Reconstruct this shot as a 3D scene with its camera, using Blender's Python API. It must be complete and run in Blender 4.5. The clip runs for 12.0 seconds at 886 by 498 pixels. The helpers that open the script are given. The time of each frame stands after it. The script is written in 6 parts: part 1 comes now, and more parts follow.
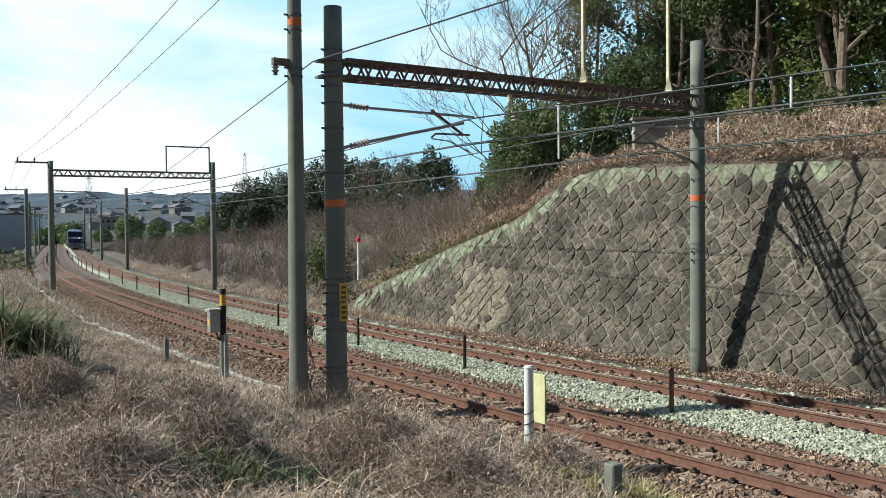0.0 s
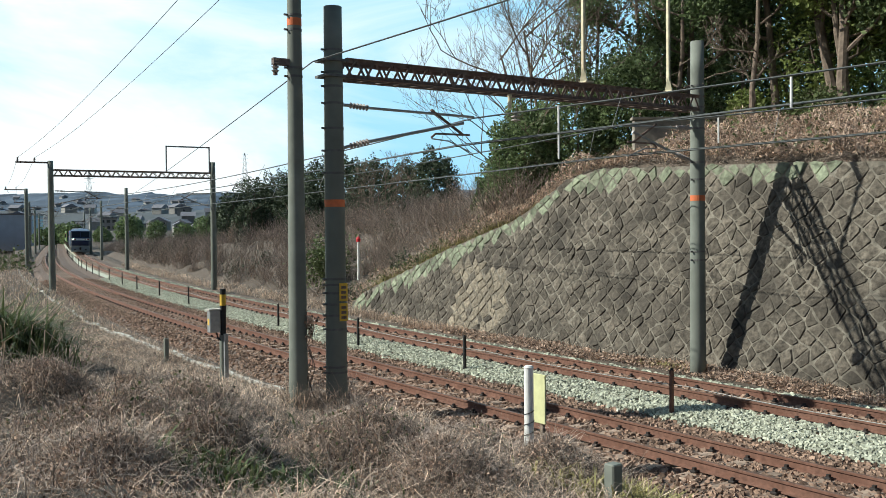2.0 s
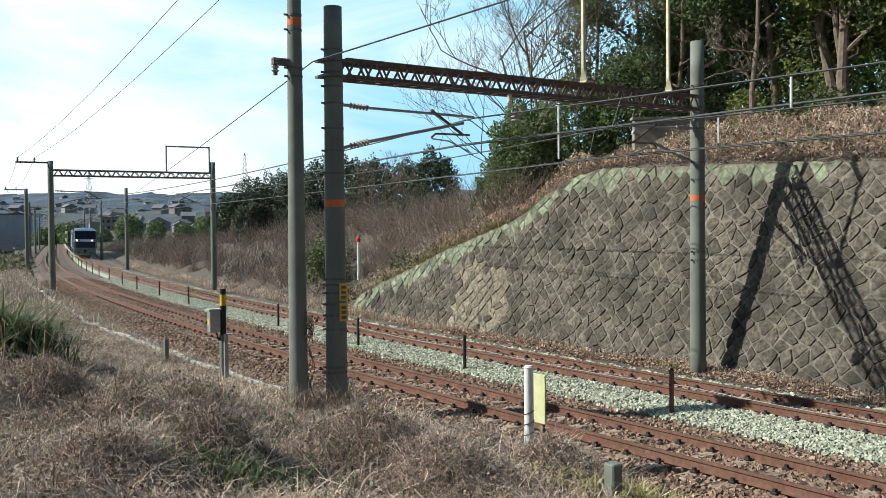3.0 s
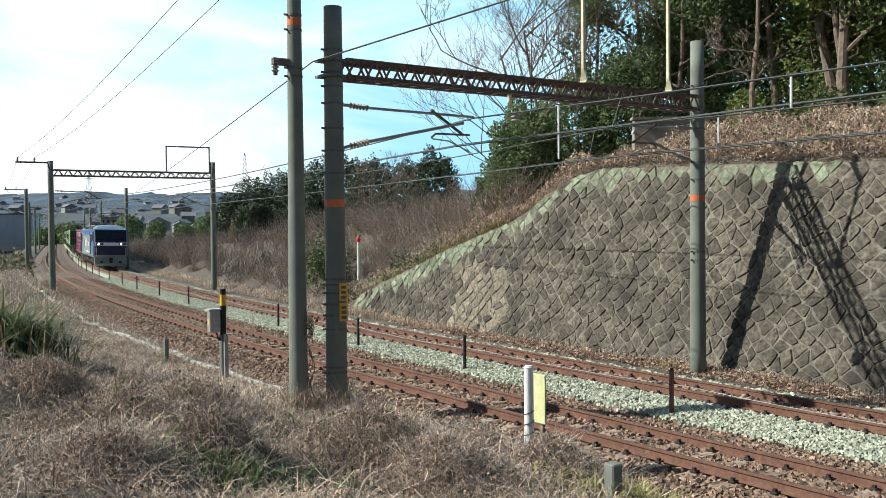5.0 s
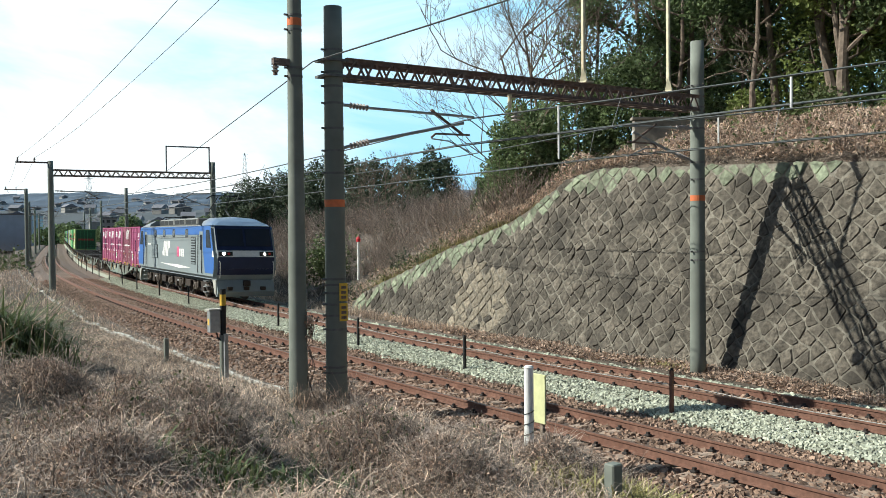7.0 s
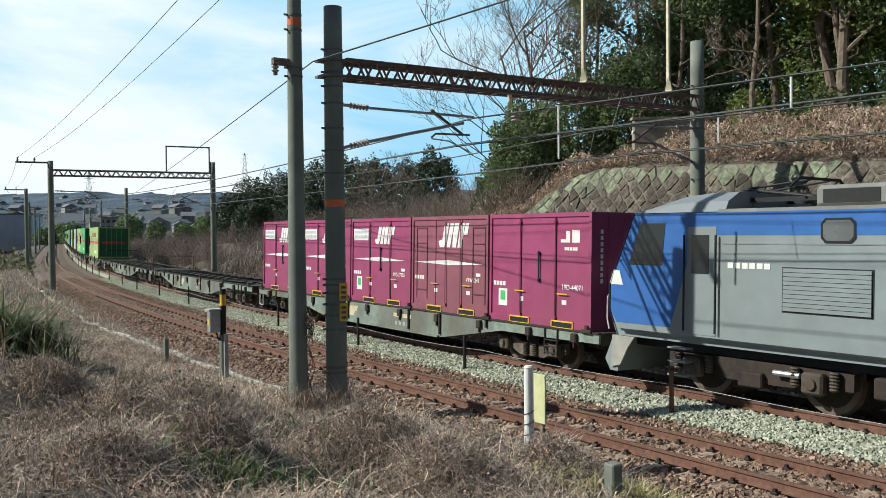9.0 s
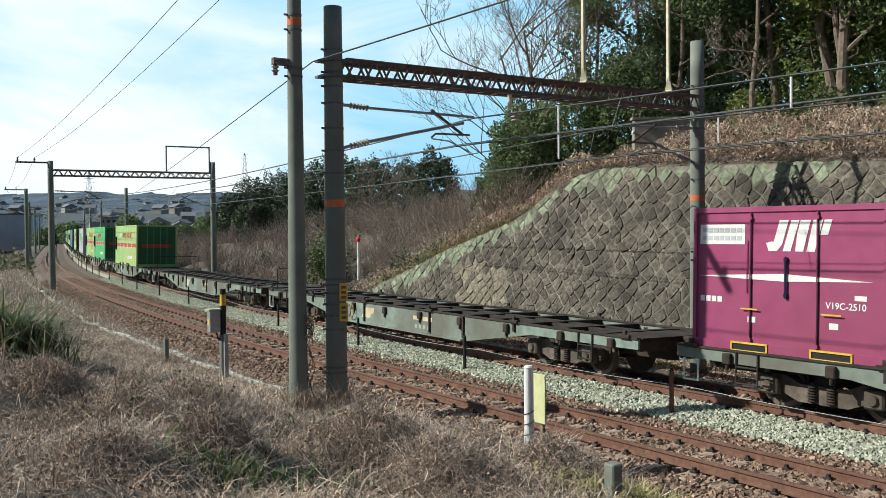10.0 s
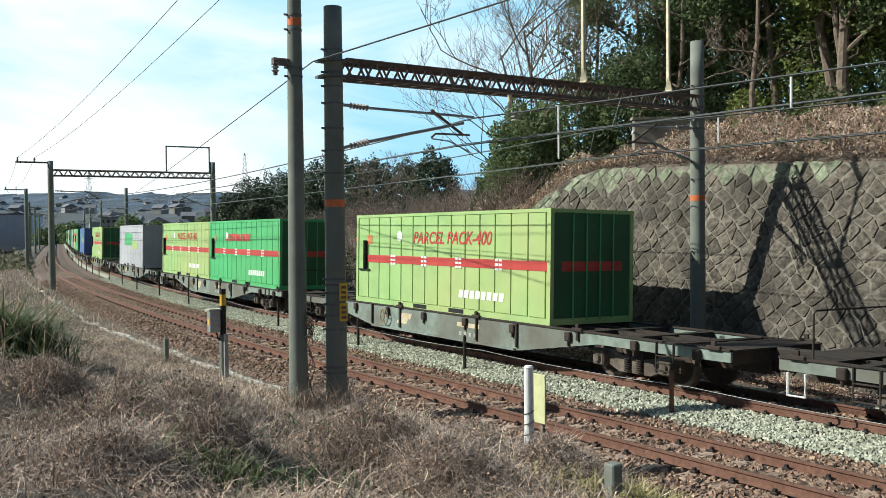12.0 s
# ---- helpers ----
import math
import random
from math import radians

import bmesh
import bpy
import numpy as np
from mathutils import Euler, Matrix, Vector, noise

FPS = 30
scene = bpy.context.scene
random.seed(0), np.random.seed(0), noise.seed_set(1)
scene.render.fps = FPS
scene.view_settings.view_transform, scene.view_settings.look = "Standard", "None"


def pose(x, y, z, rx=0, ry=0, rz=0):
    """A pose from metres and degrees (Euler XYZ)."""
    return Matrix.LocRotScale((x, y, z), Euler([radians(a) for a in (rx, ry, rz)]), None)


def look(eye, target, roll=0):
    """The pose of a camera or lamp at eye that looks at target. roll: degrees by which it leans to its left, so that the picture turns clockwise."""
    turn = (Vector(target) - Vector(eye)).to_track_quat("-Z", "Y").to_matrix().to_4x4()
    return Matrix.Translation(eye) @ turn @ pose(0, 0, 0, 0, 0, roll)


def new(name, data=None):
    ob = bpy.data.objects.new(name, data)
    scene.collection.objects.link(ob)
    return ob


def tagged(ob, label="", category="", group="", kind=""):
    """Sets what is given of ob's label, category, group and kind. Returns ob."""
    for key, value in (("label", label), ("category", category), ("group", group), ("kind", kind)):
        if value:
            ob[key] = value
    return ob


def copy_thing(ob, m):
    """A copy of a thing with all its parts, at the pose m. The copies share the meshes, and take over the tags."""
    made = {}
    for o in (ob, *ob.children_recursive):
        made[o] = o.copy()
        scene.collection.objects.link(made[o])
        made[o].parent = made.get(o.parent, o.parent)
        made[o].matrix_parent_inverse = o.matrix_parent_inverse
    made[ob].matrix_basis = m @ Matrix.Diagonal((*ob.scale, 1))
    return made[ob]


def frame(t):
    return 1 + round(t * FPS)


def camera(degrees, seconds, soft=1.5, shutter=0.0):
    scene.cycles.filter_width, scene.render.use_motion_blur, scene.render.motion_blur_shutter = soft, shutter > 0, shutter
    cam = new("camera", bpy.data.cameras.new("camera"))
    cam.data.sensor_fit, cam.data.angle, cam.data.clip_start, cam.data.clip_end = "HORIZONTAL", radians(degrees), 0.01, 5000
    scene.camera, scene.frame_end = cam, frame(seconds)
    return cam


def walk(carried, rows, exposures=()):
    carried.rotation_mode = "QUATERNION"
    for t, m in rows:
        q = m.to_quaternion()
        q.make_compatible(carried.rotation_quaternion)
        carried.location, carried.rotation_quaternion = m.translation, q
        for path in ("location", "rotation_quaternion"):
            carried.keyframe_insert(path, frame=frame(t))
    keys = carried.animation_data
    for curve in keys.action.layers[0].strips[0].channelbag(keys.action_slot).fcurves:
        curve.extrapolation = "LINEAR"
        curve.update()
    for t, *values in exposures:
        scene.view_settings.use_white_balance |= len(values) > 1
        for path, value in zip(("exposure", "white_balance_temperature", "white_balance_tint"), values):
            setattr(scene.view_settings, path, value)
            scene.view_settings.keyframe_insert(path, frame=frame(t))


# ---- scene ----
cam = camera(51.1, 12.0, 0.8)

walk(cam, [(0.0, look((0, 0, 3.173), (0, 9.9978, 2.962), -0.516)), (12.0, look((0, 0, 3.173), (0, 9.9978, 2.962), -0.516))],
     [(0.0, 0.2, 6250, 3), (3.0, 0.22, 6250, 3), (5.0, 0.34, 6250, 3), (7.0, 0.34, 6250, 3), (8.8, 0.03, 6250, 3), (10.0, 0.1, 6250, 3), (12.0, 0.2, 6250, 3)])

# ---- light ----
SUN_EL, SUN_HEAD = radians(35.4), radians(3.4)   # light travels towards +x, a little towards +y
world = bpy.data.worlds.new("world")
scene.world = world
world.use_nodes = True
wn, wl = world.node_tree.nodes, world.node_tree.links
wn.clear()
sky = wn.new("ShaderNodeTexSky")
sky.sky_type, sky.sun_disc = "NISHITA", False
sky.sun_elevation, sky.sun_rotation = SUN_EL, radians(270) - SUN_HEAD
sky.air_density, sky.dust_density, sky.ozone_density = 0.8, 0.3, 2.0
def wnode(kind, **kw):
    k = wn.new(kind)
    for key, value in kw.items():
        k.inputs[key.replace("_", " ")].default_value = value
    return k


# thin bright cloud stands over the hills ahead, thickest to the left, and thins out behind
wtc = wn.new("ShaderNodeTexCoord")
wsep = wn.new("ShaderNodeSeparateXYZ")
wmap = wnode("ShaderNodeMapping", Scale=(1.6, 1.6, 4.5))
cloud = wnode("ShaderNodeTexNoise", Scale=1.7, Detail=8.0, Roughness=0.58, Distortion=0.7)
left = wnode("ShaderNodeMapRange", From_Min=0.32, From_Max=-0.38, To_Min=-0.20, To_Max=0.15)
cadd = wn.new("ShaderNodeMath")
cmul = wnode("ShaderNodeMapRange", From_Min=0.42, From_Max=0.72)
ahead = wnode("ShaderNodeMapRange", From_Min=-0.15, From_Max=0.75)
cmix, smix = wn.new("ShaderNodeMix"), wn.new("ShaderNodeMix")
cmix.data_type = smix.data_type = "RGBA"
cmix.inputs[6].default_value, cmix.inputs[7].default_value = (8.0, 14.2, 19.0, 1), (19.5, 20.0, 20.4, 1)
wbg, wout = wn.new("ShaderNodeBackground"), wn.new("ShaderNodeOutputWorld")
wbg.inputs["Strength"].default_value = 0.05
wl.new(wtc.outputs["Generated"], wsep.inputs[0])
wl.new(wtc.outputs["Generated"], wmap.inputs["Vector"])
wl.new(wmap.outputs["Vector"], cloud.inputs["Vector"])
wl.new(wsep.outputs["X"], left.inputs["Value"])
wl.new(wsep.outputs["Y"], ahead.inputs["Value"])
wl.new(cloud.outputs["Fac"], cadd.inputs[0])
wl.new(left.outputs["Result"], cadd.inputs[1])
wl.new(cadd.outputs[0], cmul.inputs["Value"])
wl.new(cmul.outputs["Result"], cmix.inputs[0])
wl.new(ahead.outputs["Result"], smix.inputs[0])
wl.new(sky.outputs["Color"], smix.inputs[6])
wl.new(cmix.outputs[2], smix.inputs[7])
wl.new(smix.outputs[2], wbg.inputs["Color"])
wl.new(wbg.outputs["Background"], wout.inputs["Surface"])
sun_data = bpy.data.lights.new("sun", "SUN")
sun_data.energy, sun_data.angle, sun_data.color = 5.0, radians(0.53), (1.0, 0.95, 0.87)
sun = new("sun", sun_data)
LIGHT = Vector((math.cos(SUN_HEAD) * math.cos(SUN_EL), math.sin(SUN_HEAD) * math.cos(SUN_EL), -math.sin(SUN_EL)))
sun.matrix_world = look((-40, -15, 40), Vector((-40, -15, 40)) + LIGHT)


# ---- materials ----
def mat(name, col, rough=0.8, scale=6.0, var=0.25, bump=0.2, metal=0.0, tint=None, big=0.6, rnd=0.0, island=0.0, spec=0.3, glow=0.0, bdist=0.02, through_leaf=0.0):
    """Base colour broken up at two scales (fine grain and large stains), with bump; tint is the stain's colour."""
    m = bpy.data.materials.new(name)
    m.use_nodes = True
    n, l = m.node_tree.nodes, m.node_tree.links
    b = n["Principled BSDF"]
    b.inputs["Metallic"].default_value = metal
    b.inputs["Specular IOR Level"].default_value = spec
    tc = n.new("ShaderNodeTexCoord")
    fine, large = n.new("ShaderNodeTexNoise"), n.new("ShaderNodeTexNoise")
    for k, sc, de in ((fine, scale, 5.0), (large, scale * 0.12, 3.0)):
        k.inputs["Scale"].default_value, k.inputs["Detail"].default_value = sc, de
        l.new(tc.outputs["Object"], k.inputs["Vector"])
    def mix(fac, a, c, kind="MIX"):
        x = n.new("ShaderNodeMix")
        x.data_type, x.blend_type = "RGBA", kind
        for sock, v in ((x.inputs[0], fac), (x.inputs[6], a), (x.inputs[7], c)):
            if isinstance(v, (int, float)):
                sock.default_value = v
            elif isinstance(v, tuple):
                sock.default_value = (*v, 1)
            else:
                l.new(v, sock)
        return x.outputs[2]
    def ramp(src, a, c):
        r = n.new("ShaderNodeMapRange")
        r.inputs["From Min"].default_value, r.inputs["From Max"].default_value = a, c
        l.new(src, r.inputs["Value"])
        return r.outputs["Result"]
    dark = tuple(c * (1 - var) for c in col)
    lite = tuple(min(1, c * (1 + var)) for c in col)
    c = mix(ramp(fine.outputs["Fac"], 0.3, 0.7), dark, lite)
    t = tint or tuple(c2 * 0.7 for c2 in col)
    f = n.new("ShaderNodeMath")
    f.operation = "MULTIPLY"
    f.inputs[1].default_value = big
    l.new(ramp(large.outputs["Fac"], 0.42, 0.68), f.inputs[0])
    c = mix(f.outputs[0], c, t)
    if rnd or island:
        src = n.new("ShaderNodeObjectInfo").outputs["Random"] if rnd else n.new("ShaderNodeNewGeometry").outputs["Random Per Island"]
        k = rnd or island
        r = n.new("ShaderNodeMapRange")
        r.inputs["To Min"].default_value, r.inputs["To Max"].default_value = 1 - k, 1 + k
        l.new(src, r.inputs["Value"])
        h = n.new("ShaderNodeHueSaturation")
        l.new(r.outputs["Result"], h.inputs["Value"])
        l.new(c, h.inputs["Color"])
        c = h.outputs["Color"]
    l.new(c, b.inputs["Base Color"])
    rr = n.new("ShaderNodeMapRange")
    rr.inputs["To Min"].default_value, rr.inputs["To Max"].default_value = max(0.03, rough - 0.12), min(1, rough + 0.12)
    l.new(fine.outputs["Fac"], rr.inputs["Value"])
    l.new(rr.outputs["Result"], b.inputs["Roughness"])
    if bump:
        bp = n.new("ShaderNodeBump")
        bp.inputs["Strength"].default_value, bp.inputs["Distance"].default_value = bump, bdist
        l.new(fine.outputs["Fac"], bp.inputs["Height"])
        l.new(bp.outputs["Normal"], b.inputs["Normal"])
    if glow:
        b.inputs["Emission Color"].default_value = (1, 0.9, 0.8, 1)
        b.inputs["Emission Strength"].default_value = glow
    if through_leaf:
        tr, mx = n.new("ShaderNodeBsdfTranslucent"), n.new("ShaderNodeMixShader")
        mx.inputs[0].default_value = through_leaf
        l.new(c, tr.inputs["Color"])
        l.new(b.outputs[0], mx.inputs[1])
        l.new(tr.outputs[0], mx.inputs[2])
        l.new(mx.outputs[0], n["Material Output"].inputs["Surface"])
    return m


M = {}
M["soil"] = mat("dry_soil", (0.125, 0.098, 0.076), 0.95, 5, 0.4, 0.6, tint=(0.085, 0.068, 0.052), bdist=0.05)
M["ballast_brown"] = mat("rusty_ballast", (0.165, 0.12, 0.095), 0.95, 22, 0.5, 0.9, tint=(0.12, 0.085, 0.065), bdist=0.04)
M["stone_brown"] = mat("rust_stained_stone", (0.27, 0.18, 0.13), 0.9, 12, 0.25, 0.3, island=0.6)
M["stone_pale"] = mat("pale_ballast_stone", (0.43, 0.44, 0.345), 0.9, 12, 0.15, 0.3, island=0.4, big=0.2)
M["rail"] = mat("rusty_rail_steel", (0.17, 0.088, 0.062), 0.75, 14, 0.3, 0.2, tint=(0.12, 0.055, 0.035))
M["railtop"] = mat("worn_rail_head", (0.17, 0.105, 0.08), 0.6, 20, 0.25, 0.05, metal=0.25)
M["sleeper"] = mat("weathered_concrete_sleeper", (0.34, 0.25, 0.19), 0.9, 9, 0.3, 0.3, rnd=0.25)
M["clip"] = mat("dark_rail_fastening", (0.035, 0.028, 0.025), 0.7, 20, 0.3, 0.2)
M["concrete"] = mat("weathered_concrete_pole", (0.20, 0.215, 0.185), 0.9, 3, 0.16, 0.15, tint=(0.155, 0.165, 0.14), big=0.7)
M["concrete_pale"] = mat("pale_concrete", (0.52, 0.50, 0.45), 0.9, 5, 0.2, 0.2)
M["orange"] = mat("orange_band_paint", (0.72, 0.20, 0.08), 0.7, 12, 0.15, 0.1)
M["yellow"] = mat("yellow_paint", (0.72, 0.46, 0.06), 0.6, 10, 0.15, 0.1)
M["black"] = mat("black_paint", (0.02, 0.02, 0.02), 0.6, 10, 0.2, 0.1)
M["white"] = mat("white_paint", (0.78, 0.77, 0.74), 0.6, 10, 0.07, 0.05, big=0.3, tint=(0.62, 0.60, 0.55))
M["steel"] = mat("rusty_brown_steelwork", (0.165, 0.13, 0.112), 0.75, 9, 0.4, 0.2, tint=(0.17, 0.09, 0.06), metal=0.1)
M["galv"] = mat("galvanised_steel", (0.36, 0.37, 0.37), 0.5, 12, 0.15, 0.08, metal=0.5)
M["wire"] = mat("dark_copper_wire", (0.09, 0.095, 0.09), 0.5, 30, 0.1, 0)
M["wire_pale"] = mat("pale_insulated_wire", (0.40, 0.40, 0.38), 0.5, 30, 0.1, 0)
M["porcelain"] = mat("grey_brown_porcelain", (0.34, 0.30, 0.27), 0.35, 12, 0.15, 0, spec=0.5)
M["cream"] = mat("cream_paint", (0.66, 0.60, 0.42), 0.6, 8, 0.15, 0.1, tint=(0.42, 0.30, 0.18))
M["wallstone"] = mat("rough_wall_stone", (0.122, 0.105, 0.083), 0.95, 9, 0.55, 0.9, rnd=0.28, tint=(0.052, 0.045, 0.037), big=0.85, bdist=0.05)
M["wallstone_i"] = mat("rough_wall_stone_far", (0.122, 0.105, 0.083), 0.95, 9, 0.55, 0.9, island=0.28, tint=(0.052, 0.045, 0.037), big=0.85, bdist=0.05)
M["capstone"] = mat("mossy_cap_stone", (0.215, 0.24, 0.165), 0.95, 7, 0.45, 0.6, island=0.3, tint=(0.13, 0.125, 0.09), bdist=0.04)
M["tanstone"] = mat("lime_stained_tan_stone", (0.235, 0.20, 0.15), 0.95, 9, 0.45, 0.9, island=0.25, tint=(0.15, 0.13, 0.10), bdist=0.06)
M["mortar"] = mat("grey_mortar", (0.20, 0.18, 0.146), 0.95, 9, 0.4, 0.6, tint=(0.085, 0.075, 0.06), bdist=0.03, big=0.95)
M["bark"] = mat("grey_brown_bark", (0.20, 0.155, 0.12), 0.95, 8, 0.35, 0.6)
M["twig"] = mat("bare_brown_twigs", (0.37, 0.30, 0.25), 0.9, 6, 0.3, 0, island=0.65)
M["straw"] = mat("dead_straw_grass", (0.64, 0.50, 0.385), 0.85, 3, 0.3, 0, island=0.7, tint=(0.30, 0.21, 0.16), through_leaf=0.15)
M["litter"] = mat("dead_brown_leaves", (0.45, 0.335, 0.26), 0.85, 3, 0.3, 0, island=0.8, tint=(0.24, 0.15, 0.10), through_leaf=0.15)
M["green_leaf"] = mat("dark_evergreen_leaves", (0.17, 0.22, 0.10), 0.42, 3, 0.35, 0, island=0.55, tint=(0.075, 0.115, 0.045), through_leaf=0.45)
M["dark_leaf"] = mat("dull_dark_evergreen_leaves", (0.075, 0.10, 0.055), 0.6, 3, 0.35, 0, island=0.5, tint=(0.05, 0.068, 0.04))
M["lime_leaf"] = mat("lime_and_sunlit_leaves", (0.26, 0.31, 0.10), 0.6, 3, 0.3, 0, island=0.45, through_leaf=0.5)
M["weed"] = mat("green_weed_leaves", (0.11, 0.14, 0.055), 0.55, 3, 0.3, 0, island=0.55, through_leaf=0.25)
M["yellow_leaf"] = mat("yellowed_bamboo_grass", (0.36, 0.32, 0.14), 0.75, 3, 0.3, 0, island=0.55, tint=(0.18, 0.18, 0.07), through_leaf=0.25)
M["farwood"] = mat("distant_woodland", (0.07, 0.08, 0.065), 0.95, 0.09, 0.4, 0, tint=(0.10, 0.095, 0.085), big=0.8)
M["hoop_steel"] = mat("dull_hoop_steel", (0.16, 0.16, 0.15), 0.6, 12, 0.25, 0.08, metal=0.3)
M["barrier"] = mat("stained_concrete", (0.27, 0.245, 0.20), 0.95, 4, 0.3, 0.2, tint=(0.17, 0.155, 0.12), big=0.8)
M["glass"] = mat("dark_window_glass", (0.02, 0.024, 0.03), 0.08, 3, 0.1, 0, spec=0.6)


# ---- geometry helpers ----
def part(name, bm, material, parent=None, label=""):
    me = bpy.data.meshes.new(name)
    bm.to_mesh(me)
    bm.free()
    me.materials.append(material)
    ob = new(name, me)
    if parent:
        ob.parent = parent
    return tagged(ob, label)


def thing(name, label, category, m=None, group="", kind=""):
    e = new(name)
    e.empty_display_size = 0.3
    if m is not None:
        e.matrix_basis = m
    return tagged(e, label, category, group, kind)


def box(bm, x0, x1, y0, y1, z0, z1, bev=0.0):
    r = bmesh.ops.create_cube(bm, size=1, matrix=Matrix.Translation(((x0 + x1) / 2, (y0 + y1) / 2, (z0 + z1) / 2)) @ Matrix.Diagonal((x1 - x0, y1 - y0, z1 - z0, 1)))
    if bev:
        es = list({e for v in r["verts"] for e in v.link_edges})
        bmesh.ops.bevel(bm, geom=es, offset=bev, segments=1, affect="EDGES")


def boxp(name, dims, material, parent, label="", bev=0.0):
    bm = bmesh.new()
    box(bm, *dims, bev)
    return part(name, bm, material, parent, label)


def rod(bm, a, b, r0, r1=None, seg=8, caps=True):
    a, b = Vector(a), Vector(b)
    d = b - a
    m = Matrix.Translation((a + b) / 2) @ d.to_track_quat("Z", "Y").to_matrix().to_4x4()
    bmesh.ops.create_cone(bm, cap_ends=caps, segments=seg, radius1=r0, radius2=r0 if r1 is None else r1, depth=d.length, matrix=m)


def prism(bm, outline, y0, y1):
    """Outline of (x, z) corners, extruded from y0 to y1."""
    a = [bm.verts.new((x, y0, z)) for x, z in outline]
    b = [bm.verts.new((x, y1, z)) for x, z in outline]
    bm.faces.new(a)
    bm.faces.new(b[::-1])
    for i in range(len(a)):
        j = (i + 1) % len(a)
        bm.faces.new((a[j], a[i], b[i], b[j]))
    bmesh.ops.recalc_face_normals(bm, faces=bm.faces)


def tube(bm, pts, r, seg=6, r_end=None):
    """A tube along points, tapering from r to r_end."""
    rings, n = [], len(pts)
    pts = [Vector(q) for q in pts]
    for i, c in enumerate(pts):
        d = (pts[min(i + 1, n - 1)] - pts[max(i - 1, 0)]).normalized()
        u = d.orthogonal().normalized() if abs(d.z) > 0.9 else d.cross(Vector((0, 0, 1))).normalized()
        v = d.cross(u)
        k = r + ((r if r_end is None else r_end) - r) * i / max(1, n - 1)
        rings.append([bm.verts.new(c + (u * math.cos(2 * math.pi * j / seg) + v * math.sin(2 * math.pi * j / seg)) * k) for j in range(seg)])
    for p0, p1 in zip(rings, rings[1:]):
        for j in range(seg):
            bm.faces.new((p0[j], p0[(j + 1) % seg], p1[(j + 1) % seg], p1[j]))
    bm.faces.new(rings[0][::-1])
    bm.faces.new(rings[-1])


def raw(name, verts, faces, material, parent=None, label=""):
    me = bpy.data.meshes.new(name)
    verts = np.asarray(verts, dtype=np.float32)
    faces = np.asarray(faces, dtype=np.int32)
    me.vertices.add(len(verts))
    me.vertices.foreach_set("co", verts.ravel())
    k = faces.shape[1]
    me.loops.add(faces.size)
    me.loops.foreach_set("vertex_index", faces.ravel())
    me.polygons.add(len(faces))
    me.polygons.foreach_set("loop_start", np.arange(0, faces.size, k, dtype=np.int32))
    me.update(calc_edges=True)
    if name != "ground":
        me.shade_flat()
    me.materials.append(material)
    ob = new(name, me)
    if parent:
        ob.parent = parent
    return tagged(ob, label)


# ---- the railway's line: s runs away along it, o is the offset towards the camera ----
KNOTS = ((-160, 138), (-40, 128.03), (0, 124.09), (20, 120.36), (45, 117.70), (70, 115.24), (100, 113.27), (140, 112.66), (240, 112.5), (700, 112.3))
LINE_S = np.arange(-160, 700.1, 1.0)
LINE_H = np.radians(np.interp(LINE_S, [k[0] for k in KNOTS], [k[1] for k in KNOTS]))
LINE_X = np.concatenate([[0], np.cumsum((np.cos(LINE_H[1:]) + np.cos(LINE_H[:-1])) / 2)])
LINE_Y = np.concatenate([[0], np.cumsum((np.sin(LINE_H[1:]) + np.sin(LINE_H[:-1])) / 2)])
LINE_X += 6.0 - LINE_X[160]
LINE_Y += 17.108 - LINE_Y[160]
SPACING = 4.087


def heading(s):
    return np.interp(s, LINE_S, LINE_H)


def at(s, o=0.0, z=0.0):
    a = heading(s)
    return Vector((np.interp(s, LINE_S, LINE_X) - math.sin(a) * o, np.interp(s, LINE_S, LINE_Y) + math.cos(a) * o, z))


def at_many(s, o, z):
    a = heading(s)
    return np.stack([np.interp(s, LINE_S, LINE_X) - np.sin(a) * o, np.interp(s, LINE_S, LINE_Y) + np.cos(a) * o, z], axis=-1)


def frame_at(s, o, z=0.0):
    """Pose with x forward along the train's way, y away from the camera."""
    v = at(s, o, z)
    return pose(v.x, v.y, v.z, 0, 0, math.degrees(heading(s)) - 180)


def walltop(s):
    return np.interp(s, [-60, 0.4, 4.85, 9.6, 11.1, 12.6, 13.7, 17, 20.9, 23.2, 24.4], [4.56, 4.56, 4.76, 4.92, 4.65, 3.8, 3.35, 2.5, 1.33, 0.65, 0.1])


def wall_o(z):
    return -3.4 - 0.25 * z


def lump(x, y, k, seed=0.0):
    return noise.noise(Vector((x * k + seed, y * k - seed, seed * 1.7)))


